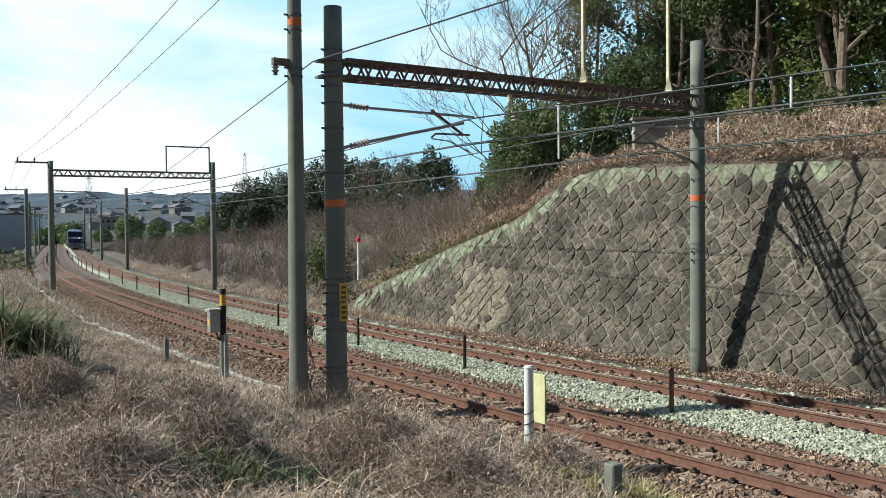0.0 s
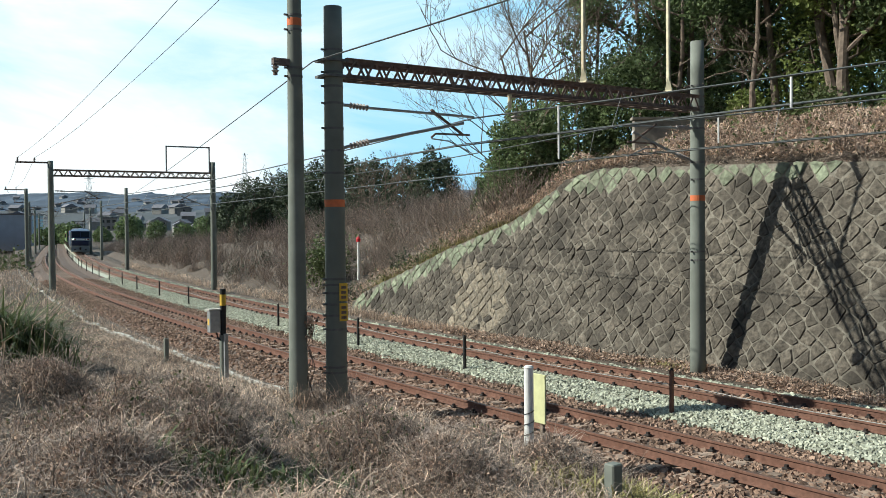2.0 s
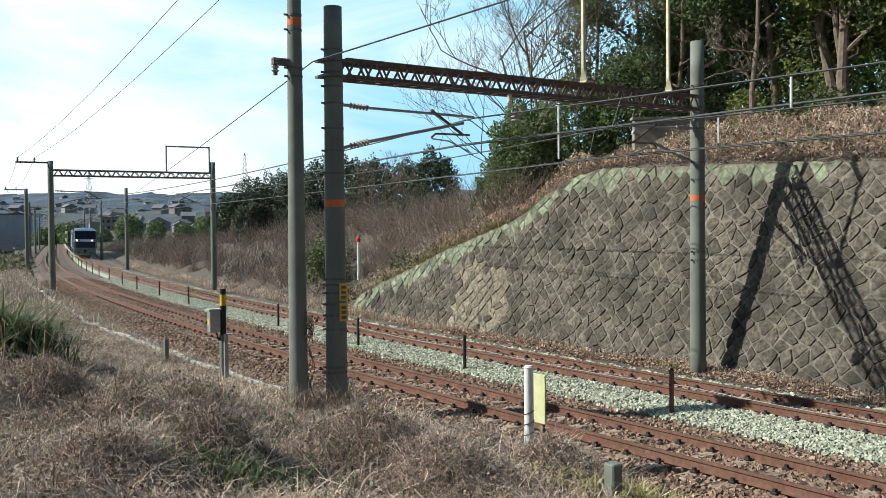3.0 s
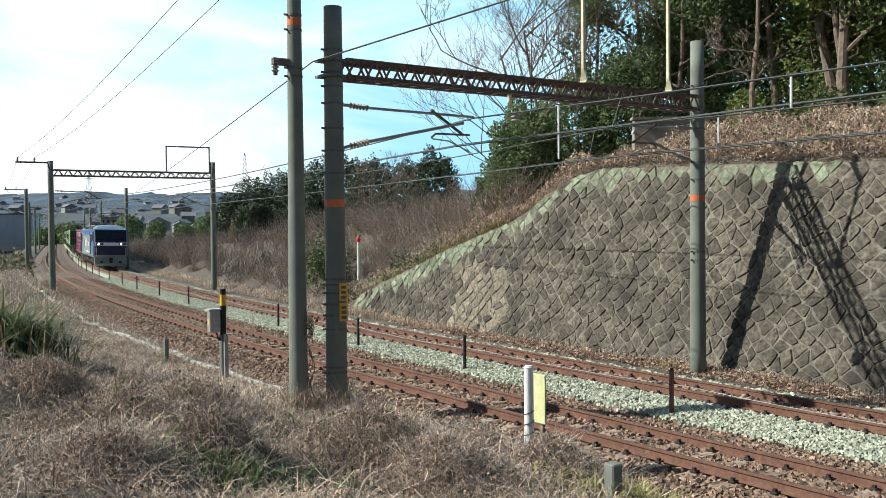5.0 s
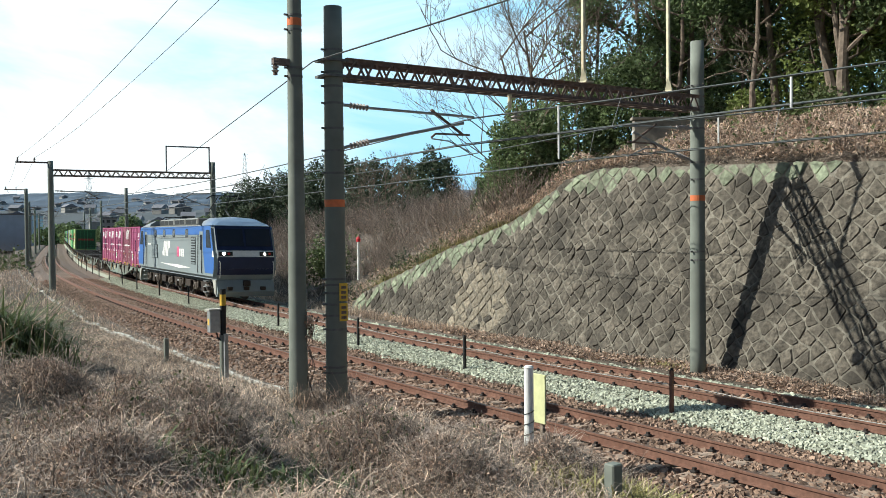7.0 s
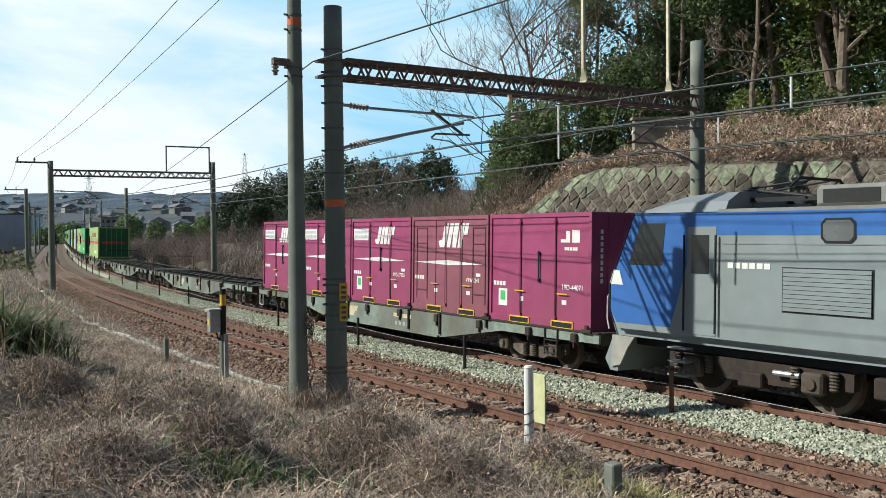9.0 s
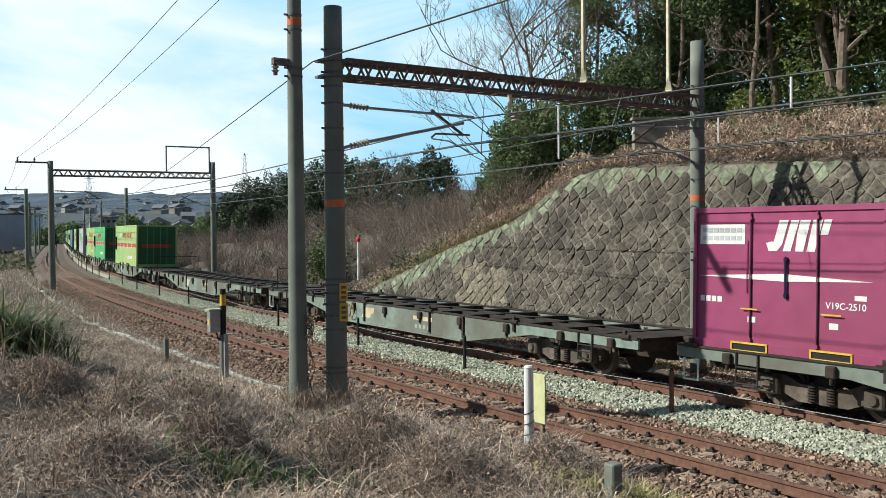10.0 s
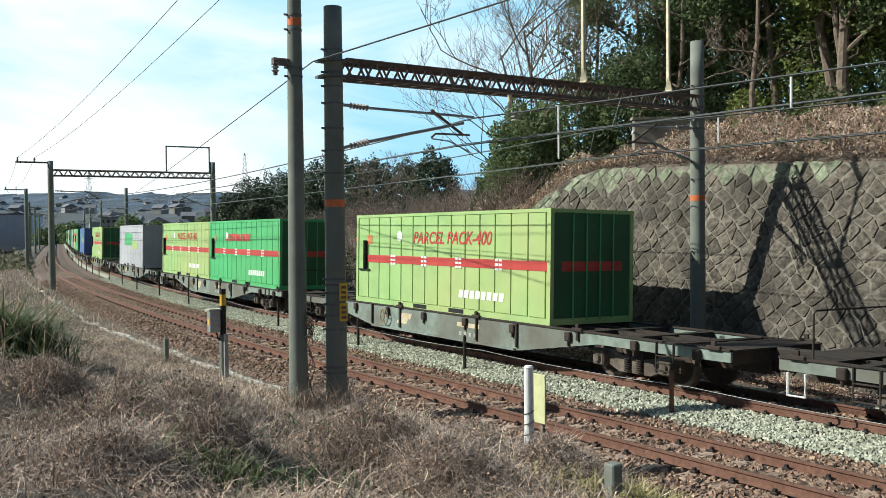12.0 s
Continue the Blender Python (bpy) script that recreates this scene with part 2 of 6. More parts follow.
def ground_z(s, o):
    """Height of the ground away from the ballast."""
    v = at(s, o)
    n = 0.27 * lump(v.x, v.y, 0.5) + 0.17 * lump(v.x, v.y, 1.15, 5.0)
    if o > 6.0:
        k = np.interp(s, [-20, 9, 20, 34], [1, 1, 0.45, 0.0])
        toe = np.interp(s, [-1, 3.5, 26, 40], [0.32, 0.04, 0.04, 0.25])
        z = -0.28 + toe * min(max(o - 6.0, 0), 1.0) + (0.175 * k + (0.32 - toe) * 0.11) * min(max(o - 7.0, 0), 9)
        n *= np.interp(o, [7, 9], [np.interp(s, [-1, 3.5], [1, 0.4]), 1])
        fall = np.interp(s, [8, 30, 60], [0, 1, 2.6]) * max(0, o - np.interp(s, [30, 60], [9.5, 7.6])) * 0.13
        return max(z - fall, -4.5) + n * min(1.5, (o - 6.0))
    if o > -2.2:
        return -0.62
    hill = np.interp(s, [-60, 3, 8, 12, 18, 24, 36, 52, 75, 110, 200], [5.9, 5.9, 6.2, 6.2, 5.5, 4.9, 4.2, 3.0, 1.6, 0.6, -1])
    if s < 24.4:
        t = walltop(s)
        ot = wall_o(t)
        if o > ot - 0.05:
            return -0.3 + 0.3 * n
        return min(t + 0.02 + 0.32 * (ot - o), max(hill, t)) + n * min(1.5, (ot - o)) + max(0, -16 - o) * 0.06
    return -0.3 + min(0.38 * max(0, -3.3 - o), hill + 0.3) + n * min(2, max(0, -3 - o)) + max(0, -14 - o) * 0.06


def ground():
    s_l = np.concatenate([np.arange(-60, -12, 3.0), np.arange(-12, 45, 0.5), np.arange(45, 100, 1.5), np.arange(100, 260, 6.0), np.arange(260, 500, 30.0)])
    near = [120, 80, 55, 40, 32, 26, 22] + list(np.arange(19, 6.2, -0.45)) + [6.2, 5.9, 5.5, -1.9, -2.2, -2.6, -3.0, -3.4]
    far_ = [0.06, 0.5, 1.0, 1.6, 2.3, 3.1, 4, 5, 6, 7.5, 9, 11, 13, 16, 20, 25, 32, 42, 60, 90, 140]
    verts, w = [], len(near) + 1 + len(far_)
    for s in s_l:
        t = walltop(s) if s < 24.4 else -0.3
        ot = wall_o(t) if s < 24.4 else -3.5
        for o in near:
            verts.append(at(s, o, ground_z(s, o) if abs(o) < 100 else -4.5))
        verts.append(at(s, -3.75 if s < 24.4 else -3.45, -0.32))
        for d in far_:
            verts.append(at(s, ot - 0.12 - d, ground_z(s, ot - 0.12 - d)))
    faces = [(i * w + j, i * w + j + 1, (i + 1) * w + j + 1, (i + 1) * w + j) for i in range(len(s_l) - 1) for j in range(w - 1)]
    ob = raw("ground", verts, faces, M["soil"])
    return tagged(ob, "dry brown earth bank with dead grass and leaf litter", "ground", kind="structure")


ground()
v = [(-4000, -1500, -4.6), (4000, -1500, -4.6), (4000, 4500, -4.6), (-4000, 4500, -4.6)]
tagged(raw("ground_far", v, [(0, 1, 2, 3)], M["farwood"]), "flat dull green plain reaching to the horizon", "ground", kind="structure")


# ---- ballast and track ----
def sweep(name, profile, s_l, material, parent=None, label="", o0=0.0, closed=False):
    """Sweep a profile of (o, z) points along the line."""
    n = len(profile)
    verts = [at(s, o0 + o, z) for s in s_l for o, z in profile]
    m = n if closed else n - 1
    faces = [(i * n + j, (i + 1) * n + j, (i + 1) * n + (j + 1) % n, i * n + (j + 1) % n) for i in range(len(s_l) - 1) for j in range(m)]
    return raw(name, verts, faces, material, parent, label)


S_BED = np.concatenate([np.arange(-60, 100, 1.0), np.arange(100, 300, 5.0), np.arange(300, 520, 20.0)])
S_RAIL = np.concatenate([np.arange(-60, 60, 0.75), np.arange(60, 300, 4.0), np.arange(300, 520, 20.0)])
bed = [(6.5, -0.62), (5.7, -0.24), (5.2, -0.19), (3.6, -0.185), (2.95, -0.2), (2.2, -0.3), (1.5, -0.22), (1.1, -0.19), (-1.1, -0.19), (-1.6, -0.24), (-2.4, -0.62)]
tagged(sweep("ballast_strip", [(0.63, -0.165), (1.0, -0.17), (1.5, -0.205)], S_BED[S_BED > 44], M["stone_pale"]), "pale ballast strip between the far tracks", "ballast", kind="structure")
tagged(sweep("ballast_bed", bed[::-1], S_BED, M["ballast_brown"]), "rust brown crushed stone ballast under two tracks", "ballast", kind="structure")

RAIL = [(-0.064, -0.153), (-0.064, -0.143), (-0.012, -0.122), (-0.010, -0.045), (-0.032, -0.034), (-0.032, -0.004), (-0.024, 0.0),
        (0.024, 0.0), (0.032, -0.004), (0.032, -0.034), (0.010, -0.045), (0.012, -0.122), (0.064, -0.143), (0.064, -0.153)]


def sleeper_mesh():
    bm = bmesh.new()
    box(bm, -0.12, 0.12, -1.0, 1.0, -0.34, -0.158)
    bmesh.ops.bevel(bm, geom=[e for e in bm.edges if all(v.co.z > -0.2 for v in e.verts)], offset=0.018, segments=1, affect="EDGES")
    me = bpy.data.meshes.new("sleeper")
    bm.to_mesh(me)
    bm.free()
    me.materials.append(M["sleeper"])
    return me


def clip_mesh():
    bm = bmesh.new()
    box(bm, -0.05, 0.05, 0.058, 0.15, -0.158, -0.118, 0.012)
    box(bm, -0.05, 0.05, -0.15, -0.058, -0.158, -0.118, 0.012)
    box(bm, -0.022, 0.022, 0.08, 0.13, -0.12, -0.085)
    box(bm, -0.022, 0.022, -0.13, -0.08, -0.12, -0.085)
    me = bpy.data.meshes.new("rail_fastening")
    bm.to_mesh(me)
    bm.free()
    me.materials.append(M["clip"])
    return me


def railway_track(o0, label):
    """A track whose centre runs at the offset o0."""
    t = thing("railway_track", label, "railway track", kind="structure")
    for side in (0.5655, -0.5655):
        r = sweep("rail", [(o + side + o0, z + side * 0.022) for o, z in RAIL], S_RAIL, M["rail"], t, closed=True)
        r.data.materials.append(M["railtop"])
        idx = np.zeros(len(r.data.polygons), dtype=np.int32)
        idx[np.arange(len(idx)) % 14 == 6] = 1
        r.data.polygons.foreach_set("material_index", idx)
    sl, cl = sleeper_mesh(), clip_mesh()
    far_v, far_f = [], []
    for i in range(220):
        s = -8 + i * 0.63
        m = frame_at(s, o0)
        if i < 130:
            ob = new("sleeper", sl)
            ob.parent, ob.matrix_basis = t, m
            if i < 75:
                for side in (0.5655, -0.5655):
                    c = new("rail_fastening", cl)
                    c.parent, c.matrix_basis = t, m @ Matrix.Translation((0, side, 0))
        else:
            b = len(far_v)
            for x, y, z in ((-0.12, -1, -0.158), (0.12, -1, -0.158), (0.12, 1, -0.158), (-0.12, 1, -0.158), (-0.12, -1, -0.34), (0.12, -1, -0.34), (0.12, 1, -0.34), (-0.12, 1, -0.34)):
                far_v.append(m @ Vector((x, y, z)))
            far_f += [tuple(b + q for q in f) for f in ((0, 1, 2, 3), (0, 4, 5, 1), (1, 5, 6, 2), (2, 6, 7, 3), (3, 7, 4, 0))]
    tagged(raw("far_sleepers", far_v, far_f, M["sleeper"], t), kind="stuff")
    return t


railway_track(0.0, "rusty narrow gauge track on sleepers in pale new ballast")
railway_track(SPACING, "rusty narrow gauge track on sleepers in brown ballast")


def stones(name, n, s0, s1, o_fun, z_fun, size, material, label, seed):
    rng = np.random.default_rng(seed)
    u = rng.random(n)
    s = s0 + (s1 - s0) * u ** 1.5
    o = o_fun(rng, n)
    z = z_fun(s, o)
    c = at_many(s, o, z)
    cube = np.array([(-1, -1, -1), (1, -1, -1), (1, 1, -1), (-1, 1, -1), (-1, -1, 1), (1, -1, 1), (1, 1, 1), (-1, 1, 1)]) * 0.5
    fc = np.array([(0, 3, 2, 1), (4, 5, 6, 7), (0, 1, 5, 4), (1, 2, 6, 5), (2, 3, 7, 6), (3, 0, 4, 7)])
    vs = cube[None] * (1 + 0.55 * (rng.random((n, 8, 3)) - 0.5))
    vs *= (size * (0.6 + 0.8 * rng.random((n, 1, 1)))) * (0.75 + 0.5 * rng.random((n, 1, 3)))
    q = rng.normal(size=(n, 4))
    q /= np.linalg.norm(q, axis=1, keepdims=True)
    w, x, y, zz = q.T
    R = np.stack([1 - 2 * (y * y + zz * zz), 2 * (x * y - zz * w), 2 * (x * zz + y * w), 2 * (x * y + zz * w), 1 - 2 * (x * x + zz * zz), 2 * (y * zz - x * w),
                  2 * (x * zz - y * w), 2 * (y * zz + x * w), 1 - 2 * (x * x + y * y)], axis=-1).reshape(n, 3, 3)
    vs = np.einsum("nij,nkj->nki", R, vs) + c[:, None]
    f = fc[None] + (np.arange(n) * 8)[:, None, None]
    return tagged(raw(name, vs.reshape(-1, 3), f.reshape(-1, 4), material), label, "ballast", kind="stuff")


BED_O, BED_Z = [b[0] for b in bed[::-1]], [b[1] for b in bed[::-1]]
bed_z = lambda s, o: np.interp(o, BED_O, BED_Z)


def off_rails(o):
    """Keep stones from lying on the rails."""
    for c in (0.0, SPACING):
        for side in (0.5655, -0.5655):
            d = o - c - side
            o = np.where(np.abs(d) < 0.09, c + side + np.sign(d) * 0.1, o)
    return o


stones("ballast_stones_pale", 31000, -8, 60, lambda r, n: off_rails(0.62 + 1.32 * r.random(n) ** 0.9 + 0.10 * r.normal(size=n)), lambda s, o: bed_z(s, o) + 0.02, 0.043, M["stone_pale"], "pale grey green crushed stone between the tracks", 1)
stones("ballast_stones_pale_far", 5000, -8, 80, lambda r, n: -0.72 - 0.9 * r.random(n), lambda s, o: bed_z(s, o) + 0.015, 0.07, M["stone_pale"], "pale crushed stone beside the outer rail", 2)
stones("ballast_stones_brown", 42000, -8, 60, lambda r, n: off_rails(2.0 + 4.4 * r.random(n)), lambda s, o: bed_z(s, o) + 0.01, 0.045, M["stone_brown"], "rust brown crushed stone round the track", 3)
stones("ballast_stones_rusty", 7000, -8, 60, lambda r, n: off_rails(-0.55 + 1.1 * r.random(n)), lambda s, o: bed_z(s, o) + 0.0, 0.065, M["stone_brown"], "rust brown crushed stone between the rails", 4)


# ---- retaining wall of rough stones laid on the diagonal ----
def retaining_wall():
    w = thing("retaining_wall", "battered wall of rough brown-grey stones with mossy cap", "wall", kind="structure")
    s_l = [x for x in np.arange(-40, 24.41, 0.4)]
    verts, faces = [], []
    for s in s_l:
        t = max(walltop(s), 0.0)
        for o, z in ((wall_o(-0.5), -0.5), (wall_o(t), t), (wall_o(t) - 0.3, t), (wall_o(-0.5) - 0.3, -0.5)):
            verts.append(at(s, o - 0.02, z))
    for i in range(len(s_l) - 1):
        faces += [(i * 4 + j, (i + 1) * 4 + j, (i + 1) * 4 + (j + 1) % 4, i * 4 + (j + 1) % 4) for j in range(4)]
    raw("mortar", verts, faces, M["mortar"], w)
    rng = random.Random(7)
    a, h = 0.235, 0.22
    jit = {}

    def corner(i, j):
        if (i, j) not in jit:
            jit[i, j] = (i * a + rng.uniform(-0.10, 0.10), -0.45 + j * h + rng.uniform(-0.085, 0.085))
        return jit[i, j]

    lots = {"wallstone_i": ([], []), "capstone": ([], []), "tanstone": ([], [])}
    count = 0
    for i in range(-46, 108):
        for j in range(0, 26):
            if (i + j) % 2:
                continue
            q = [corner(i - 1, j), corner(i, j - 1), corner(i + 1, j), corner(i, j + 1)]
            top = walltop(i * a)
            if i * a > 24.2 or sum(k[1] for k in q) / 4 > walltop(sum(k[0] for k in q) / 4) + 0.03:
                continue
            q = [(s, min(z, walltop(s) + 0.05)) for s, z in q]
            cs, cz = sum(k[0] for k in q) / 4, sum(k[1] for k in q) / 4
            cap = cz > top - (0.62 if cs > 8.5 else 0.34) * rng.uniform(0.6, 1.2) and rng.random() < 0.9
            tan = 13.2 < cs + 0.35 * math.sin(cz * 2.2) < 16.4 and cz < 2.0 and rng.random() < 0.85
            proud, gap = rng.uniform(-0.014, 0.02), rng.uniform(0.93, 0.985)
            tilt = (rng.uniform(-0.07, 0.07), rng.uniform(-0.07, 0.07))
            # eight-sided stone: foot in the mortar, rounded shoulder, uneven face
            foot, face = [], []
            for k in range(4):
                s0, z0 = q[k]
                s1, z1 = q[(k + 1) % 4]
                for f in (rng.uniform(0.05, 0.17), rng.uniform(0.83, 0.95)):
                    ds, dz = s0 + (s1 - s0) * f - cs, z0 + (z1 - z0) * f - cz
                    g = gap * rng.uniform(0.97, 1.03)
                    foot.append(at(cs + ds * g, wall_o(cz + dz * g) - 0.03, cz + dz * g))
                    g *= rng.uniform(0.80, 0.93)
                    ss, zz = cs + ds * g, cz + dz * g
                    face.append(at(ss, wall_o(zz) + proud + (ss - cs) * tilt[0] + (zz - cz) * tilt[1] + rng.uniform(-0.01, 0.01), zz))
            vs = foot + face + [at(cs, wall_o(cz) + proud + rng.uniform(0.0, 0.025), cz)]
            fs = [(8 + k, 8 + (k + 1) % 8, 16) for k in range(8)]
            for k in range(8):
                k2 = (k + 1) % 8
                fs += [(k, k2, 8 + k2), (k, 8 + k2, 8 + k)]
            if not cap and 2.5 < cs < 9.0 and cz < 3.3 and count < 290:
                raw("stone", vs, fs, M["wallstone"], w)
                count += 1
            else:
                lv, lf = lots["capstone" if cap else "tanstone" if tan else "wallstone_i"]
                b = len(lv)
                lv += vs
                lf += [tuple(b + x for x in f) for f in fs]
    tagged(raw("far_stones", *lots["wallstone_i"], M["wallstone_i"], w), kind="stuff")
    tagged(raw("tan_stones", *lots["tanstone"], M["tanstone"], w, "lime-stained tan stones"), kind="stuff")
    tagged(raw("cap_stones", *lots["capstone"], M["capstone"], w, "mossy pale green cap stones"), kind="stuff")


# ---- overhead line ----
def insulator(name, a, b, parent, r=0.06):
    """Ribbed insulator turned round the line from a to b, in one piece."""
    a, b = Vector(a), Vector(b)
    d = (b - a).normalized()
    u = d.orthogonal().normalized()
    v = d.cross(u)
    n = max(3, int((b - a).length / 0.06))
    prof = [(0, 0.024)]
    for i in range(n):
        prof += [((i + 0.15) / n, 0.026), ((i + 0.3) / n, r), ((i + 0.5) / n, r * 0.96), ((i + 0.85) / n, 0.026)]
    prof.append((1, 0.024))
    bm, rows = bmesh.new(), []
    for f, k in prof:
        c = a + (b - a) * f
        rows.append([bm.verts.new(c + (u * math.cos(j * math.pi / 5) + v * math.sin(j * math.pi / 5)) * k) for j in range(10)])
    for p0, p1 in zip(rows, rows[1:]):
        for j in range(10):
            bm.faces.new((p0[j], p0[(j + 1) % 10], p1[(j + 1) % 10], p1[j]))
    bm.faces.new(rows[0][::-1])
    bm.faces.new(rows[-1])
    return part(name, bm, M["porcelain"], parent)


def pole(parent, h0, h1, r0, r1, y=0.0, bands=(), hoops=(), orange=None):
    bm = bmesh.new()
    n = 10
    tube(bm, [(0, y, h0 + (h1 - h0) * i / n) for i in range(n + 1)], r0, 20, r1)
    sh = part("shaft", bm, M["concrete"], parent)
    for f in sh.data.polygons:
        f.use_smooth = len(f.vertices) == 4
    rad = lambda z: r0 + (r1 - r0) * (z - h0) / (h1 - h0)
    for z in hoops:
        bm = bmesh.new()
        rod(bm, (0, y, z - 0.02), (0, y, z + 0.02), rad(z) + 0.008, seg=20)
        rod(bm, (0, y - rad(z) - 0.07, z), (0, y - rad(z) + 0.05, z), 0.02)
        part("hoop", bm, M["hoop_steel"], sh)
    if orange:
        bm = bmesh.new()
        rod(bm, (0, y, orange - 0.065), (0, y, orange + 0.065), rad(orange) + 0.004, seg=20)
        part("paint_band", bm, M["orange"], sh, "orange painted band")
    return sh


def cantilever(parent, y0, y1, z, reach):
    """Bracket from the pole at y0 out to y1; reach gives the side."""
    d = 1 if y1 > y0 else -1
    e = y0 + d * 0.2
    insulator("insulator", (0, e + d * 0.12, z), (0, e + d * 0.52, z - 0.02), parent)
    insulator("insulator", (0, e + d * 0.12, z - 0.74), (0, e + d * 0.52, z - 0.63), parent)
    bm = bmesh.new()
    rod(bm, (0, e, z), (0, e + d * 0.14, z), 0.03)
    rod(bm, (0, e + d * 0.5, z - 0.02), (0, y1, z - 0.05), 0.026)
    part("top_tube", bm, M["galv"], parent)
    bm = bmesh.new()
    rod(bm, (0, e, z - 0.77), (0, e + d * 0.14, z - 0.73), 0.03)
    rod(bm, (0, e + d * 0.5, z - 0.64), (0, y1 - d * 0.25, z - 0.18), 0.032)
    part("strut_tube", bm, M["galv"], parent)
    bm = bmesh.new()
    rod(bm, (0, y1 - d * 1.0, z + 0.03), (0, y1 - d * 0.25, z - 0.42), 0.03)
    part("brace", bm, M["steel"], parent)
    bm = bmesh.new()
    tube(bm, [(0, y1 - d * 1.0, z - 0.5), (0, y1 - d * 0.9, z - 0.42), (0, y1 - d * 0.1, z - 0.41)], 0.022)
    part("registration_arm", bm, M["steel"], parent)
    bm = bmesh.new()
    tube(bm, [(0, y1 - d * 1.0, z - 0.52), (0, y1 - d * 0.6, z - 0.55), (0, y1 - d * 0.1, z - 0.74)], 0.014)
    part("steady_arm", bm, M["galv"], parent)


def flat_bar(bm, x, a, b, w, t=0.006):
    """Flat lacing bar in the plane of x, from (y, z) a to b."""
    d = Vector((0, b[0] - a[0], b[1] - a[1])).normalized()
    n = Vector((0, -d.z, d.y)) * w / 2
    p, q = Vector((0, *a)), Vector((0, *b))
    lo = [bm.verts.new(k + Vector((x - t, 0, 0))) for k in (p - n, q - n, q + n, p + n)]
    hi = [bm.verts.new(k + Vector((x + t, 0, 0))) for k in (p - n, q - n, q + n, p + n)]
    bm.faces.new(lo)
    bm.faces.new(hi[::-1])
    for k in range(4):
        bm.faces.new((lo[k], hi[k], hi[(k + 1) % 4], lo[(k + 1) % 4]))


def lattice_beam(parent, ya, yb, z0, z1, bays, w=0.2, half=0.035):
    for x in (-w, w):
        for z, up in ((z0, 1), (z1, -1)):
            bm = bmesh.new()
            box(bm, x - 0.045, x + 0.045, ya, yb, z - 0.006, z + 0.006)
            box(bm, x - 0.006, x + 0.006, ya, yb, *sorted((z + 0.0061 * up, z + up * 2 * half)))
            part("chord", bm, M["steel"], parent)
    for x in (-w, w):
        bm = bmesh.new()
        e = 0.012 if x > 0 else -0.012
        for i in range(bays):
            a, b = ya + (yb - ya) * i / bays, ya + (yb - ya) * (i + 1) / bays
            m = (a + b) / 2
            flat_bar(bm, x + e, (a, z0), (m, z1), 0.042)
            flat_bar(bm, x + e, (m, z1), (b, z0), 0.042)
        tagged(part("lacing", bm, M["steel"], parent), kind="stuff")
    bm = bmesh.new()
    for i in range(bays + 1):
        y = ya + (yb - ya) * i / bays
        for z in (z0, z1):
            rod(bm, (-w, y, z), (w, y + 0.2, z), 0.014, seg=4)
    tagged(part("cross_tie", bm, M["steel"], parent), kind="stuff")


def near_portal():
    p = thing("catenary_portal", "two concrete poles carrying a rusty lattice steel beam", "catenary portal", frame_at(4.03, 0), "catenary portals")
    near, far_ = -6.83, 2.72
    s1 = pole(p, -0.7, 7.18, 0.198, 0.163, near, hoops=(6.0, 6.4, 5.75, 5.45, 5.0, 4.6, 4.2, 2.3, 2.2, 2.05, 1.85, 1.65, 1.4, 0.72, 0.62), orange=3.66)
    s2 = pole(p, -0.6, 7.55, 0.19, 0.155, far_, hoops=(6.0, 6.5, 5.5, 4.7, 4.3, 2.6, 2.4), orange=3.86)
    lattice_beam(p, near + 0.16, far_ - 0.16, 5.895, 6.245, 24)
    for z in (5.93, 6.21):
        boxp("beam_clamp", (-0.215, 0.215, near - 0.26, near + 0.2, z - 0.02, z + 0.02), M["hoop_steel"], p)
    cantilever(p, near, -3.75, 5.44, 1)
    cantilever(p, far_, 0.35, 5.5, -1)
    for y, lean in ((-0.85, -0.02), (1.75, 0.0)):
        bm = bmesh.new()
        box(bm, -0.035, 0.035, y - 0.03, y + 0.03, 6.33, 8.6)
        box(bm, -0.2, 0.2, y - 0.11, y + 0.11, 6.285, 6.315)
        rod(bm, (0, y, 6.315), (0, y, 6.6), 0.11, 0.04, 4)
        part("upright", bm, M["cream"], p, "cream painted steel upright")
    boxp("top_bar", (-0.05, 0.05, -0.91, 1.81, 8.5, 8.62), M["cream"], p)
    bm = bmesh.new()
    rod(bm, (0, -2.85, 5.9), (0, -2.85, 5.62), 0.04)
    part("drop_bracket", bm, M["cream"], p)
    insulator("insulator", (0, -2.7, 5.36), (0, -2.7, 5.58), p, 0.1)
    # yellow notice plates bound to the near pole
    for z0, z1 in ((1.55, 1.87), (1.91, 2.23)):
        bm = bmesh.new()
        box(bm, 0.195, 0.215, near - 0.03, near + 0.13, z0, z1, 0.004)
        q = part("notice_plate", bm, M["yellow"], s1, "yellow warning plate")
        for k in range(3):
            boxp("mark", (0.214, 0.218, near + 0.0, near + 0.10, z0 + 0.04 + k * 0.09, z0 + 0.09 + k * 0.09), M["steel"], q)


